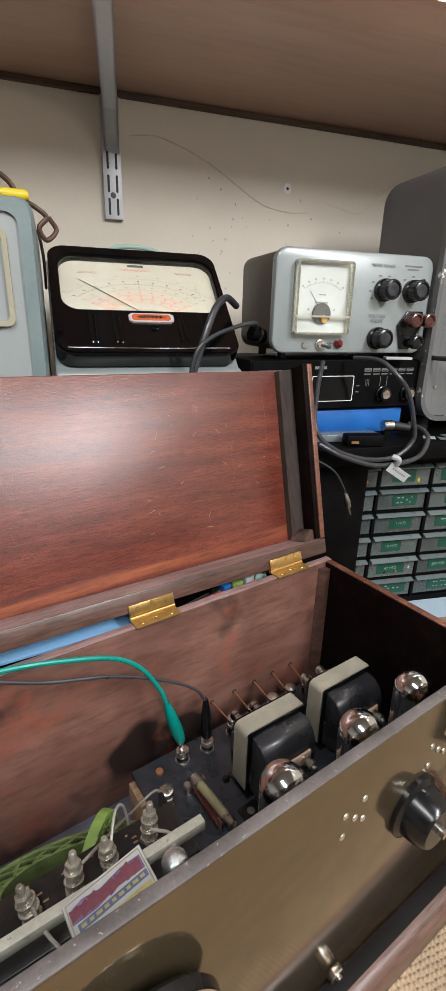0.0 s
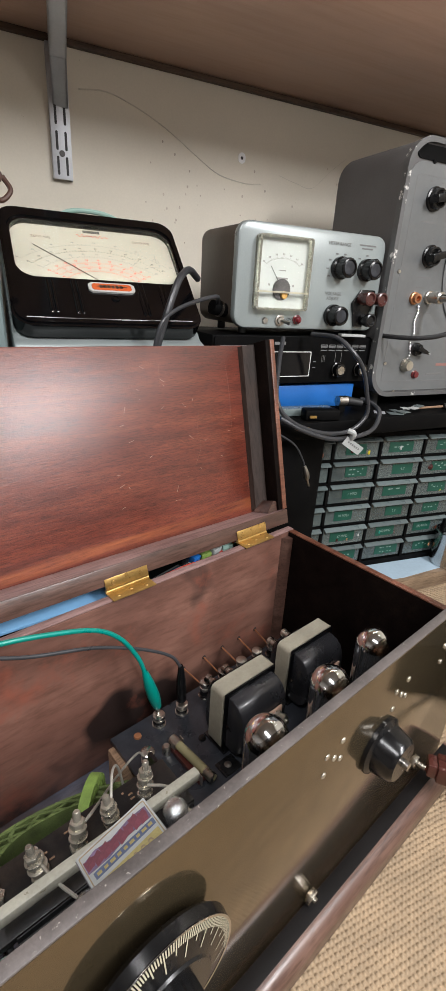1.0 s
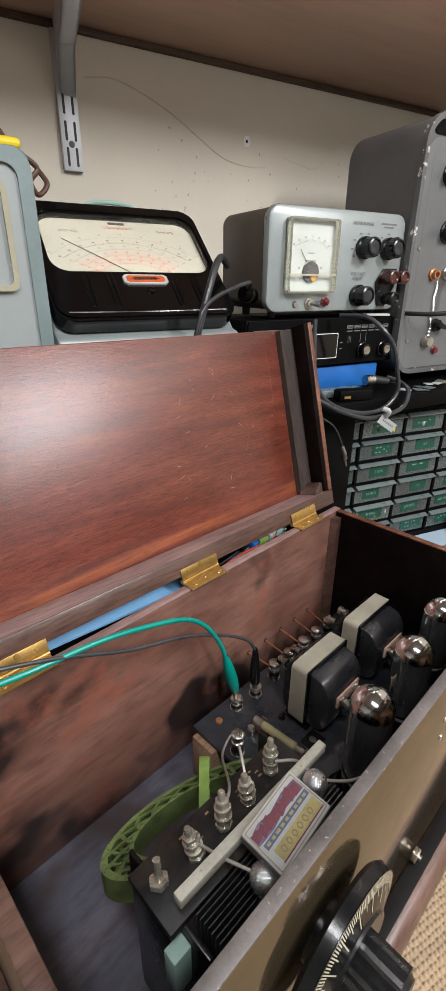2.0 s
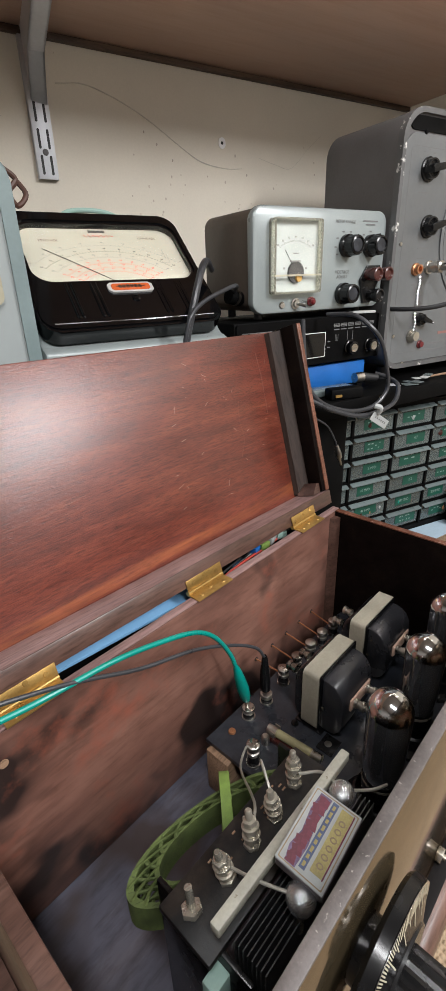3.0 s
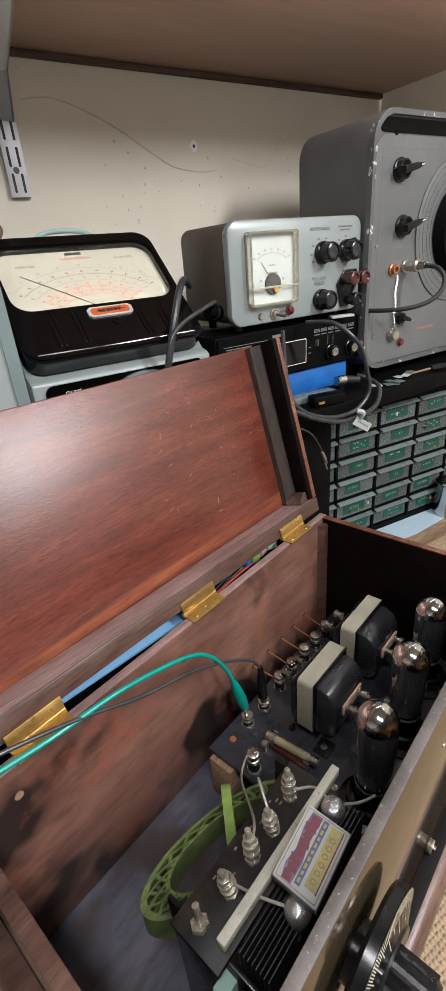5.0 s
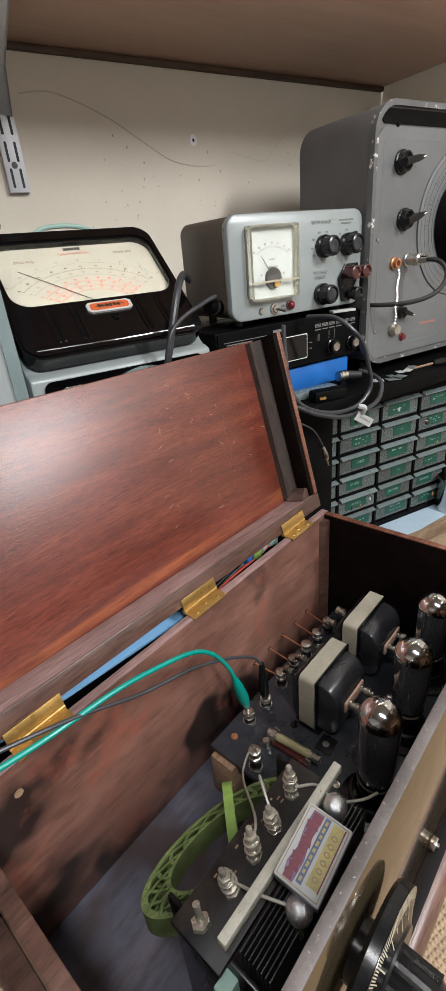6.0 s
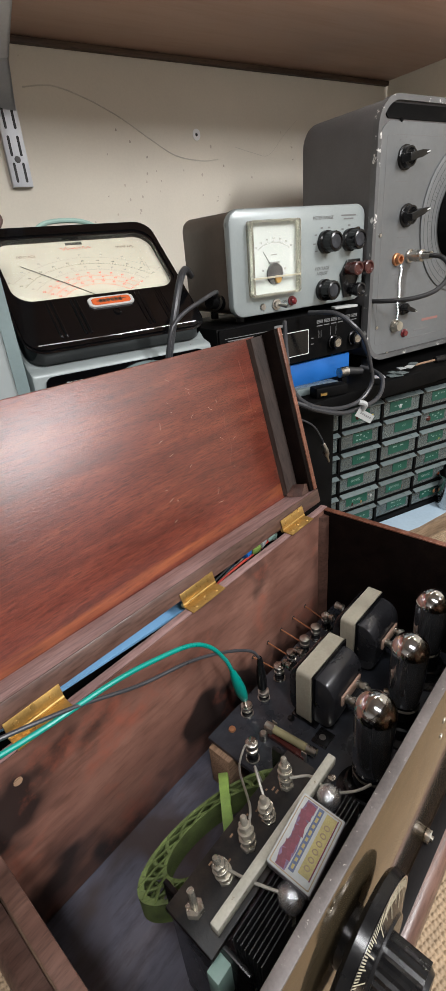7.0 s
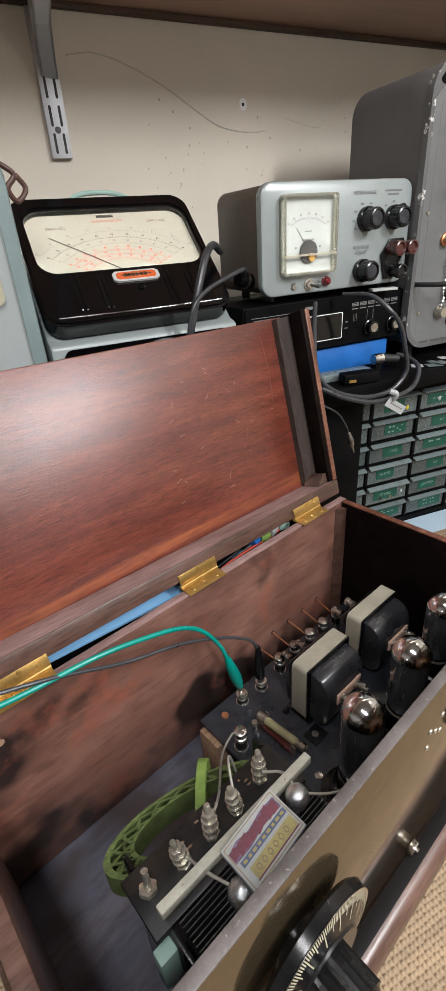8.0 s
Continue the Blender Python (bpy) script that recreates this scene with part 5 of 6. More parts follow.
# things seen in the gap behind the lid
solo("blue_folder", block(0, 0, 0, 0.42, 0.11, 0.004, 0.0005), BLUE_FOLDER, pose(-0.46, 0.0950, -0.0125, 0, 0, -5.4), "sky blue card folder behind the cabinet", "folder")
# Added black box: carries the folder and backs the gap in black.
solo("folder_prop", block(0, 0, 0, 0.40, 0.09, 0.2250, 0.002), BLACK_MATTE, pose(-0.46, 0.0855, -0.1278), "black box added behind the cabinet as a support", "box")
hb = thing("cable_bundle", pose(0, 0, 0), "tangle of thin coloured wires and connectors behind the cabinet", "wires")
for k, (mt_, x0) in enumerate(((INK_RED, -0.235), (RUBBER, -0.225), (GREY_CABLE, -0.20), (CARD_WHITE, -0.215), (INK_RED, -0.195), (RUBBER, -0.24), (BLUE, -0.21), (PALE_BLUE, -0.205))):
    part("wire", sweep([(x0 - 0.02, 0.030 + 0.004 * k, -0.045), (x0 + 0.01, 0.028 + 0.003 * k, -0.018 - 0.002 * k), (x0 + 0.06, 0.026 + 0.003 * k, -0.010 - 0.0015 * k), (x0 + 0.11, 0.032 + 0.003 * k, -0.016), (x0 + 0.15, 0.034 + 0.002 * k, -0.012 - 0.001 * k)], 0.0016, 7, 5), mt_, hb)
for cx, cy, w, mt_, rz in ((-0.150, 0.034, 0.013, BLUE, 12), (-0.133, 0.033, 0.016, GREEN_LIGHT, -8), (-0.112, 0.036, 0.018, CARD_WHITE, 15), (-0.092, 0.034, 0.016, TEAL_PALE, -20), (-0.165, 0.040, 0.012, BAKELITE, 5)):
    part("connector", block(0, 0, 0, w, 0.011, 0.011, 0.001), mt_, hb, m=pose(cx, cy, -0.010, 6, 0, rz))
# Another added black box, below the wires, backing the gap.
solo("bundle_prop", block(0, 0, 0, 0.19, 0.07, 0.220, 0.002), BLACK_MATTE, pose(-0.145, 0.062, -0.1345), "black box added behind the cabinet as a support", "box")

# ---- inside: the sub-panel ----
CZ = -0.167
sub = thing("radio_chassis", pose(-0.165, -0.13, FL), "black bakelite sub-panel standing in the cabinet", "chassis")
Q = Matrix.Translation((0.165, 0.13, -FL))


def cpart(name, bm, material, label="", parent=None):
    bm.transform(Q)
    return part(name, bm, material, parent or sub, label)


cpart("panel", block(-0.1625, -0.1325, CZ - 0.003, 0.309, 0.211, 0.006, 0.0006), BAKE_DUSTY, "dusty black bakelite sheet")
cpart("support_block", block(-0.306, -0.050, (FL + CZ - 0.006) / 2, 0.036, 0.034, CZ - 0.0062 - FL, 0.002), BLOCK_WOOD, "rough brown wooden block")
cpart("support_block", block(-0.03, -0.048, (FL + CZ - 0.006) / 2, 0.03, 0.03, CZ - 0.0062 - FL, 0.002), BLOCK_WOOD)
cpart("support_block", block(-0.03, -0.215, (FL + CZ - 0.006) / 2, 0.03, 0.03, CZ - 0.0062 - FL, 0.002), BLOCK_WOOD)
cpart("support_block", block(-0.29, -0.215, (FL + CZ - 0.006) / 2, 0.03, 0.03, CZ - 0.0062 - FL, 0.002), BLOCK_WOOD)
for x, y, mt_ in ((-0.290, -0.044, COPPER), (-0.2315, -0.0936, BAKELITE), (-0.231, -0.139, NICKEL), (-0.2676, -0.173, NICKEL), (-0.12, -0.17, NICKEL)):
    cpart("screw", lathe([(0.0048, 0), (0.0042, 0.0018), (0.0008, 0.0022), (0, 0.0014)], 14, Matrix.Translation((x, y, CZ))), mt_)
cpart("angle_plate", block(-0.231, -0.140, CZ + 0.0008, 0.024, 0.020, 0.0016, 0.0005), BAKELITE)


def binding_post(x, y, tall=0.030, tin=NICKEL):
    p = cpart("terminal_post", lathe([(0, 0), (0.0072, 0), (0.0072, 0.004), (0.0062, 0.005), (0.0058, tall * 0.45), (0.0066, tall * 0.47)], 18, Matrix.Translation((x, y, CZ))), BAKELITE)
    cpart("cap", lathe([(0.0066, 0), (0.0072, 0.001), (0.0072, tall * 0.16), (0.0050, tall * 0.20), (0.0050, tall * 0.28), (0.0074, tall * 0.30), (0.0076, tall * 0.5), (0.006, tall * 0.54), (0, tall * 0.55)], 18, Matrix.Translation((x, y, CZ + tall * 0.46))), tin, "", p)
    cpart("washer", lathe([(0.0085, 0), (0.0085, 0.0015), (0.004, 0.0018)], 16, Matrix.Translation((x, y, CZ + 0.0002))), tin, "", p)
    return p


for x in (-0.188, -0.157, -0.1235, -0.093, -0.062):
    binding_post(x, -0.0445, 0.026)
binding_post(-0.304, -0.088, 0.030)
binding_post(-0.260, -0.0445, 0.016)
binding_post(-0.227, -0.0465, 0.014)
for hx, px in ((-0.053, -0.062), (-0.087, -0.093), (-0.120, -0.1235), (-0.154, -0.157), (-0.190, -0.188)):
    cpart("bus_wire", sweep([(hx, 0.002, -0.153), ((hx + px) / 2, -0.019, -0.1530), (px, -0.040, CZ + 0.0135)], 0.0011, 7, 3), COPPER, "copper bus wire")


def transformer(x0, yc, length=0.083):
    """An audio transformer: laminated core on edge, black end bells, terminals."""
    t = cpart("audio_transformer", block(x0 + length / 2, yc, CZ + 0.044, length - 0.006, 0.0215, 0.076, 0.0022), LAM_STEEL, "audio transformer with tan laminations and black shells")
    for k in range(6):
        cpart("lamination", prism(rounded(length + 0.0003, 0.0823, 0.007, 4), 0.00338, Matrix.Translation((x0 + length / 2, yc - 0.0068 + k * 0.0034, CZ + 0.044)) @ FRONT), LAM_STEEL, "", t)
    for sgn in (-1, 1):
        yy = yc + sgn * 0.0107
        d = 0.029 if sgn < 0 else 0.015
        out = [(0, 0.004), (0, 0.0785), (d * 0.30, 0.0785), (d * 0.55, 0.0760), (d * 0.78, 0.0700), (d * 0.93, 0.0610), (d, 0.0500), (d, 0.026), (d * 0.92, 0.014), (d * 0.70, 0.006), (d * 0.45, 0.004)]
        shell = prism([(sgn * a, b) for a, b in out] if sgn > 0 else [(sgn * a, b) for a, b in out][::-1], length * 0.84, Matrix.Translation((x0 + length * 0.08, yy, CZ)) @ yz, 0.003)
        cpart("end_bell", shell, SHELL_BLACK, "worn glossy black shell", t)
        cpart("flange", block(x0 + length / 2, yc + sgn * 0.0118, CZ + 0.044, length * 0.96, 0.0022, 0.081, 0.0008), BLACK_GLOSS, "", t)
    sc = lathe([(0.0042, 0), (0.0038, 0.003), (0, 0.0034)], 12, Matrix.Translation((x0 + 0.010, yc - 0.0128, CZ + 0.036)) @ FRONT)
    cpart("bolt", sc, NICKEL, "", t)
    strip = cpart("terminal_strip", block(x0 + length * 0.52, yc - 0.041, CZ + 0.047, 0.046, 0.003, 0.016, 0.0014), SHELF_WOOD, "brown fibre terminal strip", t)
    for dx in (-0.014, 0.014):
        cpart("terminal", merged([lathe([(0.0058, 0), (0.0058, 0.003), (0.0046, 0.0035), (0.0046, 0.007), (0.0060, 0.0075), (0.0060, 0.012), (0.003, 0.0125), (0.003, 0.016), (0, 0.016)], 12, Matrix.Translation((x0 + length * 0.52 + dx, yc - 0.0425, CZ + 0.047)) @ FRONT)]), NICKEL, "", t)
        cpart("terminal", merged([lathe([(0.0058, 0), (0.0058, 0.003), (0.0046, 0.0035), (0.0046, 0.007), (0.0060, 0.0075), (0.0060, 0.012), (0, 0.012)], 12, Matrix.Translation((x0 + length * 0.52 + dx, yc + 0.0375, CZ + 0.047)) @ FRONT @ pose(0, 0, 0, 180, 0, 0))]), NICKEL, "", t)
    for dx in (0.006, length - 0.006):
        cpart("mounting_foot", block(x0 + dx, yc, CZ + 0.0016, 0.012, 0.036, 0.003, 0.0008), BLACK_GLOSS, "", t)
    return t


transformer(-0.2265, -0.1085)
transformer(-0.1150, -0.1065, 0.086)


def valve(x, y, tall):
    """A globe-topped triode: flared socket, bakelite base, silvered dark bulb, plate inside its sheen."""
    m = Matrix.Translation((x, y, CZ))
    v = cpart("valve_socket", lathe([(0, 0), (0.034, 0), (0.034, 0.004), (0.026, 0.007), (0.025, 0.022), (0.0225, 0.024), (0.0225, 0.010), (0, 0.010)], 32, m), BAKELITE, "black bakelite valve socket")
    cpart("base", lathe([(0, 0.010), (0.0172, 0.010), (0.0178, 0.012), (0.0178, 0.048), (0.0165, 0.051), (0, 0.051)], 32, m), BLACK_GLOSS, "", v)
    cpart("base_band", lathe([(0.0179, 0.044), (0.0184, 0.045), (0.0184, 0.047), (0.0179, 0.048)], 32, m), PLATED, "", v)
    b = [(0.0168, 0.050), (0.0176, 0.056), (0.0188, 0.064), (0.0195, 0.076), (0.0200, tall - 0.020), (0.0204, tall)]
    cpart("bulb", lathe(b, 40, m), TUBE_DARK, "dark mirrored glass bulb", v)
    dome = [(0.0204, tall)] + [(0.0204 * math.cos(radians(a)), tall + 0.0204 * math.sin(radians(a))) for a in range(6, 88, 6)] + [(0, tall + 0.0205)]
    cpart("dome", lathe(dome, 40, m), SILVER_DOME, "bright silvered top", v)
    for a in (40, 160, 250, 330):
        cpart("contact_screw", lathe([(0.0042, 0), (0.0038, 0.003), (0, 0.0034)], 10, m @ pose(0.030 * math.cos(radians(a)), 0.030 * math.sin(radians(a)), 0.004)), NICKEL, "", v)
    return v


valve(-0.2610, -0.2125, 0.134)
valve(-0.1590, -0.2050, 0.127)
valve(-0.0600, -0.1940, 0.120)

gl = cpart("grid_leak", rod((-0.2660, -0.080, CZ + 0.013), (-0.2605, -0.148, CZ + 0.013), 0.0050, 16), LEAK_PAPER, "tubular grid leak in spring clips")
cpart("end_cap", rod((-0.2660, -0.080, CZ + 0.013), (-0.2650, -0.092, CZ + 0.013), 0.0056, 16), NICKEL, "", gl)
cpart("end_cap", rod((-0.2605, -0.148, CZ + 0.013), (-0.2615, -0.136, CZ + 0.013), 0.0056, 16, 0.0052), NICKEL, "", gl)
cpart("holder", block(-0.266, -0.112, CZ + 0.004, 0.012, 0.052, 0.007, 0.001), MAROON, "dark red fibre base", gl)
for yy in (-0.088, -0.138):
    cpart("spring_clip", merged([block(-0.2705, yy, CZ + 0.010, 0.001, 0.007, 0.014), block(-0.2585, yy, CZ + 0.010, 0.001, 0.007, 0.014)]), NICKEL, "", gl)
cpart("small_terminal", lathe([(0.005, 0), (0.005, 0.010), (0.0035, 0.012), (0, 0.012)], 12, Matrix.Translation((-0.276, -0.083, CZ))), NICKEL)

# ---- coil and condenser assembly at the other end ----
tun = thing("tuning_condenser", pose(-0.42, -0.18, FL), "air-spaced tuning condenser under a black terminal board", "condenser")
R_ = Matrix.Translation((0.42, 0.18, -FL))


def tpart(name, bm, material, label="", parent=None):
    bm.transform(R_)
    return part(name, bm, material, parent or tun, label)


TZ = -0.046
tpart("terminal_board", block(-0.415, -0.186, TZ - 0.003, 0.155, 0.046, 0.006, 0.001), BOARD_BLACK, "black stamped terminal board")
random.seed(5)
mk = bars([(-0.448 + k * 0.024 + dx + random.uniform(-0.002, 0.002), -0.170 + dy, random.uniform(0.0015, 0.004), 0.0014) for k in range(4) for dx, dy in ((-0.004, 0), (0.003, -0.004), (0.006, -0.010), (-0.001, -0.008))], 0.0003)
mk.transform(pose(0, 0, TZ))
tpart("stamped_mark", mk, BLOCK_WOOD, "worn pale stamped marks")
tpart("cream_strip", block(-0.4105, -0.2080, -0.0195, 0.150, 0.0072, 0.009, 0.001), CREAM_BAR, "aged cream insulating strip")
for x in (-0.48, -0.34):
    tpart("end_frame", block(x, -0.19, (TZ - 0.006 + FL) / 2, 0.004, 0.085, TZ - 0.0065 - FL, 0.001), BAKELITE)
tpart("shaft", rod((-0.49, -0.222, -0.13), (-0.335, -0.222, -0.13), 0.0045), NICKEL)
for k in range(8):
    tpart("plate", prism([(-0.062, -0.09), (0.062, -0.09), (0.066, -0.03), (0.066, -0.018), (-0.066, -0.018), (-0.066, -0.03)], 0.0008, Matrix.Translation((-0.41, -0.214 - 0.0034 * k, -0.020)) @ FRONT), PLATE_METAL)
for k, x in enumerate((-0.480, -0.4505, -0.4235, -0.3970, -0.3665)):
    y = -0.186 + (0.004 if k in (0, 4) else 0)
    lean = Matrix.Translation((x, y, TZ)) @ pose(0, 0, 0, (-14, -8, -12, -6, -10)[k], (6, -9, 5, -6, 8)[k], 0) @ Matrix.Diagonal((0.86, 0.86, 0.80, 1))
    pb = tpart("board_post", lathe([(0, 0), (0.0032, 0), (0.0032, 0.037), (0.0022, 0.0385), (0, 0.0385)] if k else [(0, 0), (0.0034, 0), (0.0032, 0.024), (0, 0.025)], 12, lean), PLATED, "threaded terminal stud")
    for q, (z0, h, r) in enumerate(((0.0005, 0.004, 0.0080), (0.005, 0.006, 0.0066), (0.0118, 0.0016, 0.0080), (0.014, 0.006, 0.0068), (0.0208, 0.0016, 0.0076), (0.0230, 0.006, 0.0064)) if k else ((0.0005, 0.005, 0.0085),)):
        nut_ = prism([(r * math.cos(radians(a)), r * math.sin(radians(a))) for a in range(0, 360, 60 if h > 0.003 else 24)], h, lean @ pose(0, 0, z0, 0, 0, 17 * q + 11 * k), 0.0006)
        tpart("nut", nut_, PLATED, "", pb)
for x, y, z0 in ((-0.3625, -0.2228, -0.018), (-0.4357, -0.2368, -0.018)):
    lug = tpart("detector_cup", lathe([(0, -0.006), (0.0080, -0.006), (0.0095, 0), (0.0084, 0.0045), (0.005, 0.0075), (0, 0.0085)], 18, Matrix.Translation((x - 0.004, y, z0))), SOLDER, "bright solder-filled cup")
    tpart("cup_stem", rod((x - 0.004, y, z0 - 0.004), (x - 0.004, y, z0 - 0.034), 0.003, 8), PLATED, "", lug)
tpart("link_wire", sweep([(-0.3665, -0.186, -0.030), (-0.358, -0.200, -0.024), (-0.362, -0.215, -0.018)], 0.0012, 8, 6), WIRE_TIN)
tpart("link_wire", sweep([(-0.4505, -0.190, -0.030), (-0.448, -0.210, -0.022), (-0.441, -0.232, -0.018)], 0.0012, 8, 6), WIRE_TIN)
tpart("link_wire", sweep([(-0.360, -0.226, -0.018), (-0.345, -0.236, -0.024), (-0.330, -0.241, -0.030)], 0.0011, 8, 6), WIRE_TIN)
tpart("link_wire", sweep([(-0.4235, -0.184, -0.030), (-0.402, -0.170, -0.040), (-0.350, -0.110, -0.110), (-0.318, -0.090, -0.128), (-0.310, -0.089, -0.140)], 0.0012, 8, 6), WIRE_TIN)
tpart("link_wire", sweep([(-0.397, -0.184, -0.030), (-0.385, -0.165, -0.022), (-0.375, -0.155, -0.035), (-0.372, -0.160, -0.060)], 0.0011, 8, 6), WIRE_TIN)
tpart("foot_block", block(-0.4890, -0.2106, -0.082, 0.014, 0.011, 0.040, 0.001), TEAL_PALE, "pale green plastic bracket")


def honeycomb_coil(m, r0, r1, h, turns, material, label):
    """A basket-wound ring coil: crossing slanted flat strands over open diamonds, between two bands."""
    full = [(math.cos(math.pi * k / 30), math.sin(math.pi * k / 30)) for k in range(60)]
    c = part("basket_coil", frame_ring([(r1 * 1.02 * x, r1 * 1.02 * y) for x, y in full], [((r1 - 0.0045) * x, (r1 - 0.0045) * y) for x, y in full], h), material, tun, label, m=R_ @ m)
    part("inner_band", frame_ring([((r0 + 0.003) * x, (r0 + 0.003) * y) for x, y in full], [(r0 * 0.98 * x, r0 * 0.98 * y) for x, y in full], h), material, c)
    for fam in (1, -1):
        for lay, z in enumerate((h * 0.97, h * 0.62, h * 0.27)):
            z -= 0.0008 * (fam < 0)
            first = None
            for k in range(turns):
                turn_ = pose(0, 0, 0, 0, 0, 360 * k / turns + 4 * lay)
                if first is None:
                    first = part("strand", sweep([((r0 + (r1 - r0) * t) * math.cos(fam * t * 0.42), (r0 + (r1 - r0) * t) * math.sin(fam * t * 0.42), z) for t in (0, 0.5, 1)], (r1 - r0) * 0.085, 6, 2), material, c, m=turn_)
                else:
                    o = new("strand", first.data)
                    o.matrix_basis = turn_
                    o.parent = c
    return c


honeycomb_coil(pose(-0.4100, -0.1395, -0.128, 0, 0, -13) @ Matrix.Diagonal((1, 0.36, 1, 1)), 0.058, 0.083, 0.030, 20, GREEN_SILK, "large green cotton-covered basket-wound coil")
honeycomb_coil(pose(-0.394, -0.1250, -0.117, 90, 0, 47), 0.024, 0.036, 0.009, 14, GREEN_LIGHT, "small light green basket-wound coil on edge")
mb = thing("matchbox", pose(-0.4092, -0.2297, -0.0124, 4.8, -11.5, 1.8) @ Matrix.Scale(0.9, 4), "old printed matchbox leaning on the condenser", "matchbox")
part("sleeve", block(0, 0, 0.007, 0.057, 0.037, 0.014, 0.0006), CARD_WHITE, mb)
part("striker", block(0, -0.0187, 0.007, 0.056, 0.0006, 0.012), CARD_SIDE, mb)
part("end_flap", block(-0.0287, 0, 0.007, 0.0006, 0.035, 0.012), CARD_SIDE, mb)
part("frame_print", frame_ring(rounded(0.054, 0.034, 0.001), rounded(0.0525, 0.0325, 0.001), 0.0002), CARD_DULL, mb, m=pose(0, 0, 0.0141))
random.seed(21)
for k in range(8):
    x0, h0 = -0.0225 + k * 0.0062, random.uniform(0.0075, 0.0105)
    part("red_print", prism([(-0.0030, -h0 / 2), (0.0028, -h0 / 2 + 0.001), (0.0034, 0.001), (0.0024, h0 / 2), (-0.0012, h0 / 2 - 0.0014), (-0.0033, h0 / 2 - 0.0004)], 0.0002), CARD_RED, mb, "faded red lettering, illegible", m=pose(x0, 0.0088 + random.uniform(-0.0008, 0.0008), 0.0143, 0, 0, random.uniform(-14, 10)))
part("purple_print", prism([(-0.026, 0.0040), (-0.010, 0.0030), (0.004, 0.0052), (0.0255, 0.0036), (0.0255, 0.0128), (0.012, 0.0140), (-0.004, 0.0118), (-0.016, 0.0142), (-0.026, 0.0120)], 0.0002), CARD_PURPLE, mb, m=pose(0, 0, 0.0141))
part("blue_print", bars([(0.001, 0.0002, 0.049, 0.0046)], 0.0002), CARD_BLUE, mb, m=pose(0, 0, 0.0141))
part("gold_print", bars([(0.002, -0.0092, 0.046, 0.0090)], 0.0002), CARD_GOLD, mb, m=pose(0, 0, 0.0141))
part("red_rule", bars([(0.002, -0.0143, 0.047, 0.0010)], 0.0002), CARD_RED, mb, m=pose(0, 0, 0.0141))
for k in range(6):
    part("print_mark", frame_ring([(0.0021 * math.cos(radians(a)), 0.0026 * math.sin(radians(a))) for a in range(0, 360, 30)], [(0.0012 * math.cos(radians(a)), 0.0016 * math.sin(radians(a))) for a in range(0, 360, 30)], 0.0002), CARD_DULL, mb, m=pose(-0.015 + k * 0.0062, -0.0092, 0.0143))
for k in range(9):
    part("print_mark", bars([(0, 0, random.uniform(0.0026, 0.0040), 0.0020)], 0.0002), CARD_GOLD, mb, m=pose(-0.020 + k * 0.0052, 0.0002, 0.0143))

# ---- clip leads ----
gc = thing("green_clip_lead", pose(0, 0, 0), "green insulated clip lead hooked to a terminal", "clip lead")
part("lead", sweep([(-0.66, -0.020, 0.060), (-0.58, -0.028, 0.052), (-0.498, -0.034, 0.041), (-0.4248, -0.035, 0.0326), (-0.3733, -0.036, 0.020), (-0.3311, -0.037, 0.0042), (-0.3043, -0.038, -0.0194), (-0.2850, -0.040, -0.0535), (-0.2775, -0.042, -0.078)], 0.0025, 10, 8), TEAL, gc)
part("boot", lathe([(0.0030, 0.0), (0.0040, 0.004), (0.0062, 0.022), (0.0074, 0.044), (0.0064, 0.058), (0.0050, 0.066), (0, 0.066)], 14, Matrix.Translation((-0.2778, -0.0418, -0.076)) @ pose(0, 0, 0, 180, -15, 0)), TEAL, gc)
part("jaw", merged([block(-0.2605, -0.0425, -0.148, 0.005, 0.004, 0.016, 0.001)]), NICKEL, gc)
kc = thing("black_clip_lead", pose(0, 0, 0), "grey clip lead with a black boot hooked to a terminal", "clip lead")
part("lead", sweep([(-0.66, -0.024, 0.078), (-0.57, -0.030, 0.072), (-0.4744, -0.035, 0.0433), (-0.4002, -0.036, 0.0072), (-0.3342, -0.037, -0.0161), (-0.2801, -0.039, -0.0451), (-0.2430, -0.043, -0.072), (-0.2290, -0.045, -0.095)], 0.0019, 10, 8), GREY_CABLE, kc)
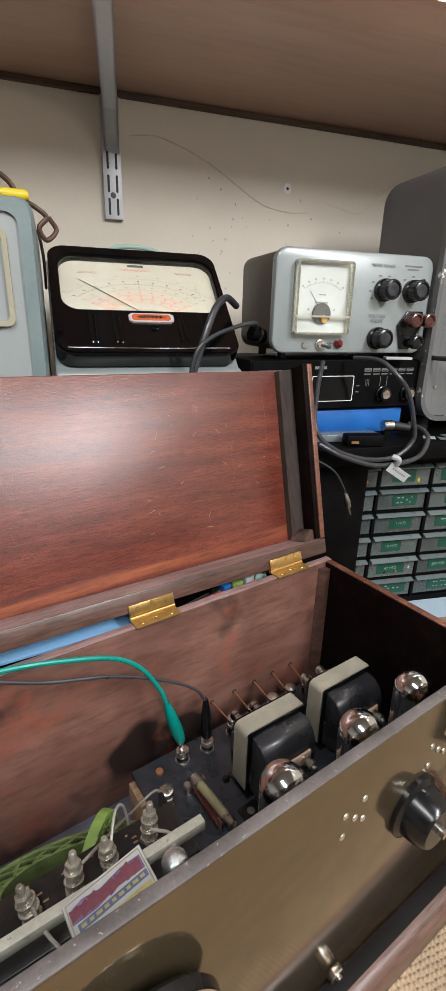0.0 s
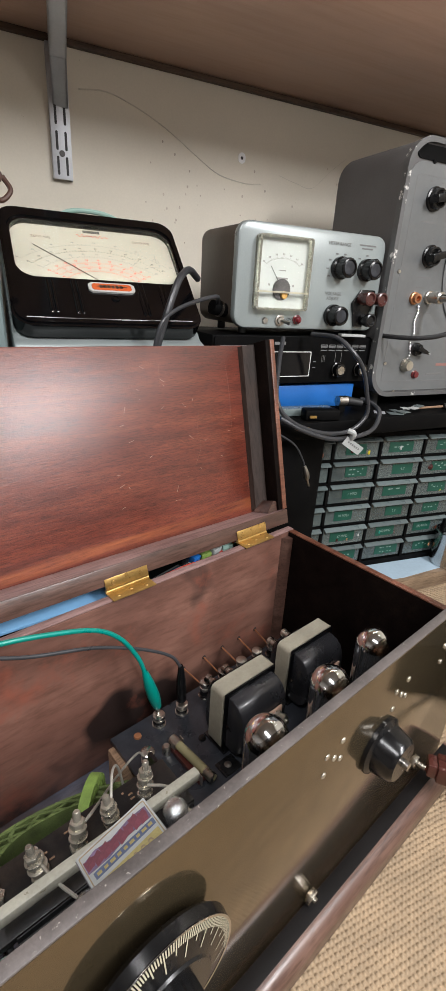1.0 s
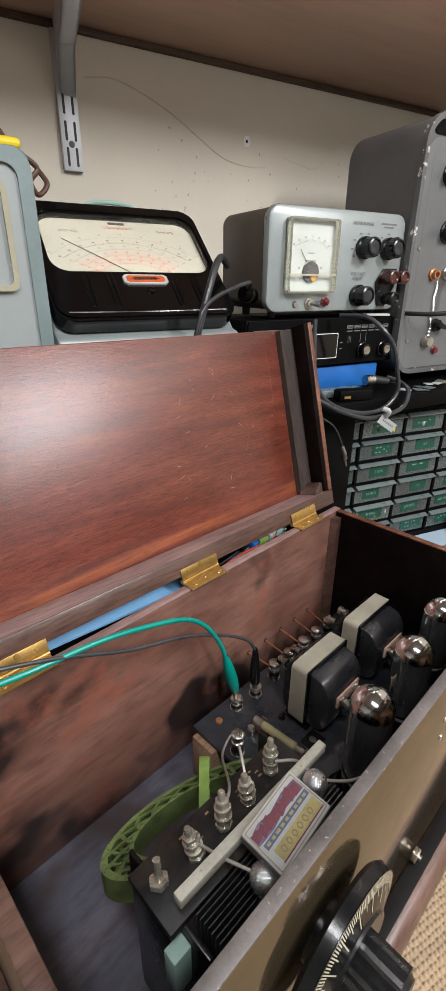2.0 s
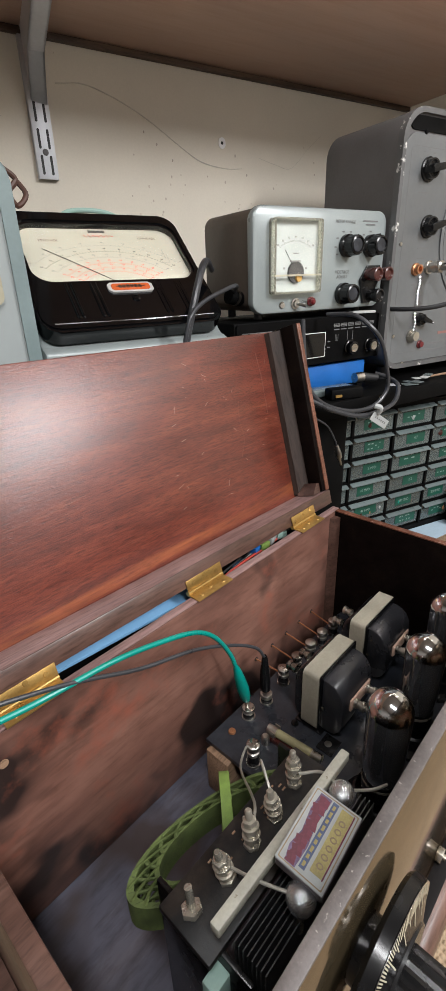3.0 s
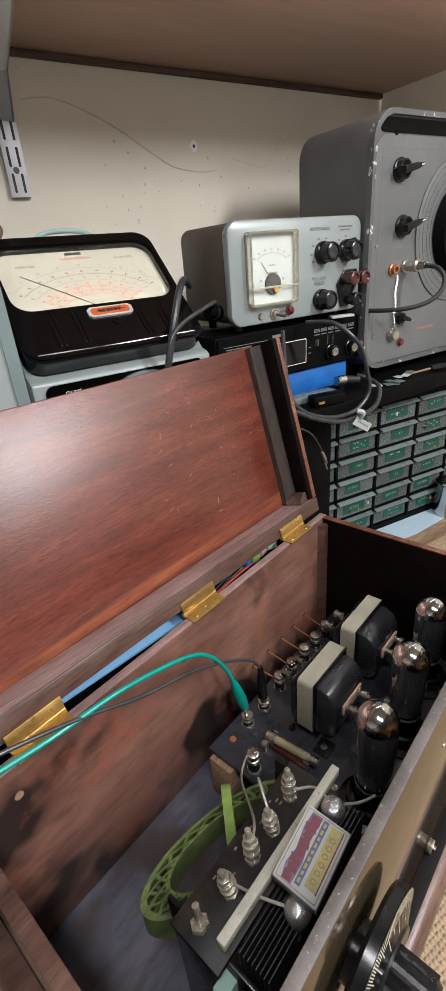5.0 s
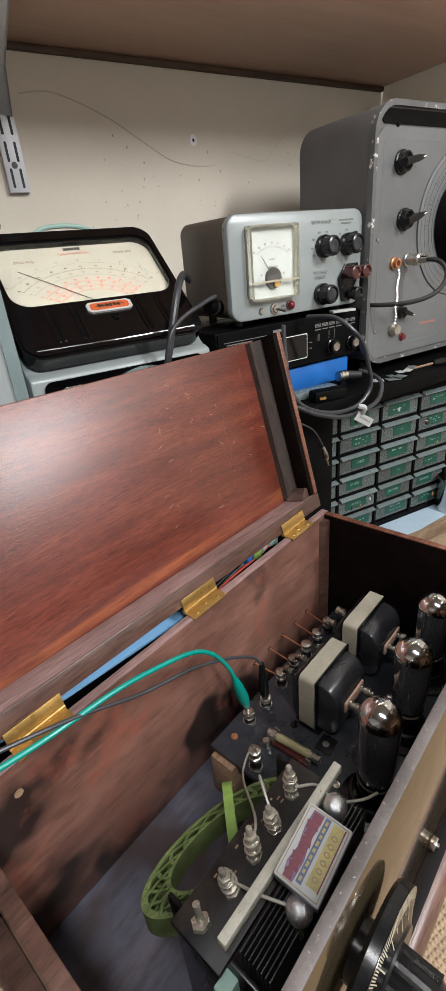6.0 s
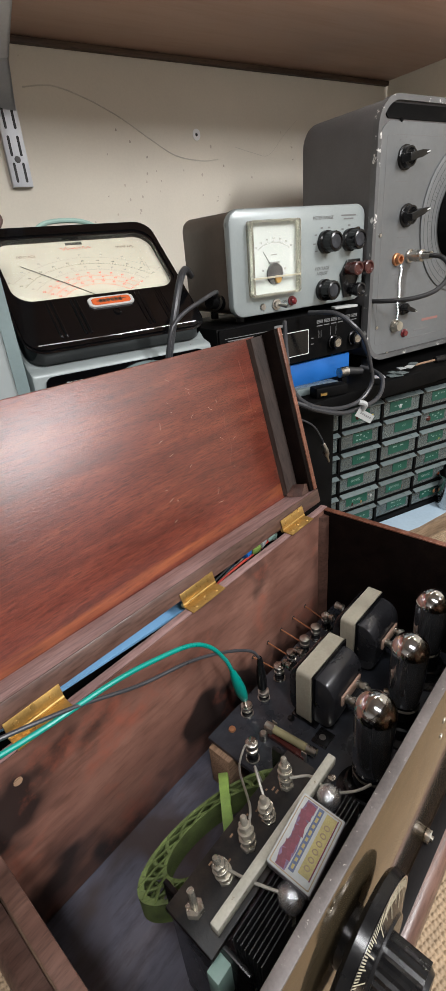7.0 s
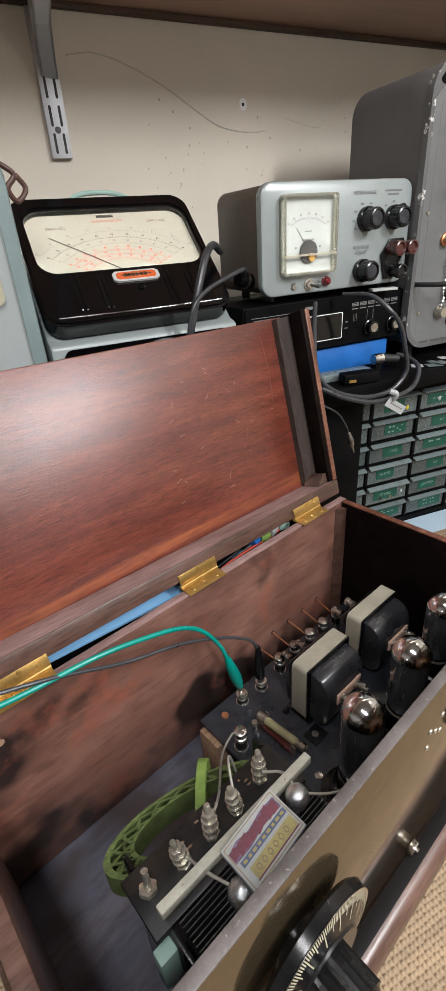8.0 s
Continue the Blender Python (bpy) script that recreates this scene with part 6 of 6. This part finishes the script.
part("boot", lathe([(0.0022, 0.0), (0.0035, 0.004), (0.0058, 0.024), (0.0066, 0.044), (0.0062, 0.056), (0, 0.056)], 14, Matrix.Translation((-0.2290, -0.0450, -0.092)) @ pose(0, 0, 0, 180, -2, 0)), BAKELITE, kc)
part("jaw", block(-0.2272, -0.0458, -0.152, 0.004, 0.004, 0.012, 0.001), NICKEL, kc)
pn = rpart("panel_terminal", merged([prism([(0.0075 * math.cos(radians(a)), 0.0075 * math.sin(radians(a))) for a in range(0, 360, 60)], 0.006, Matrix.Translation((-0.0660, P, -0.157)) @ FRONT, 0.0006), rod((-0.0660, P, -0.157), (-0.0660, P - 0.016, -0.157), 0.0035)]), NICKEL, "nickel terminal nut")
pg = thing("bakelite_plug", pose(-0.052, -0.284, -0.164, -4, 0, -62), "dark red-brown bakelite plug pushed onto a panel terminal", "plug")
part("body", block(0.034, 0.0, 0.0, 0.050, 0.026, 0.022, 0.003), MAROON, pg)
part("collar", block(0.005, 0.0, 0.0, 0.012, 0.020, 0.018, 0.003), MAROON, pg)
for py in (-0.007, 0.007):
    part("pin", rod((0.060, py, 0), (0.072, py, 0), 0.0022, 10), NICKEL, pg)
solo("plug_cord", sweep([(-0.018, -0.334, -0.164), (0.003, -0.345, -0.185), (0.023, -0.345, -0.215), (0.10, -0.33, -0.2385), (0.16, -0.29, -0.2385), (0.20, -0.31, -0.2385), (0.26, -0.36, -0.2385)], 0.0032, 8, 6), RUBBER, pose(0, 0, 0), "black cord leading from the plug onto the mat", "cable")
bcase = thing("battery_case", pose(0.255, -0.36, BENCH_Z + 0.001), "black enamelled battery case standing on the mat", "case")
part("body", block(0, 0, 0.055, 0.20, 0.17, 0.108, 0.004), BLACK_MATTE, bcase)
part("lid", block(0, 0, 0.113, 0.202, 0.172, 0.007, 0.002), BLACK_MATTE, bcase)
solo("cord_on_mat", sweep([(0.34, -0.16, BENCH_Z + 0.004), (0.42, -0.13, BENCH_Z + 0.004), (0.52, -0.12, BENCH_Z + 0.004), (0.60, -0.14, BENCH_Z + 0.004)], 0.0035, 8, 6), RUBBER, pose(0, 0, 0), "black cord lying on the straw mat", "cable")
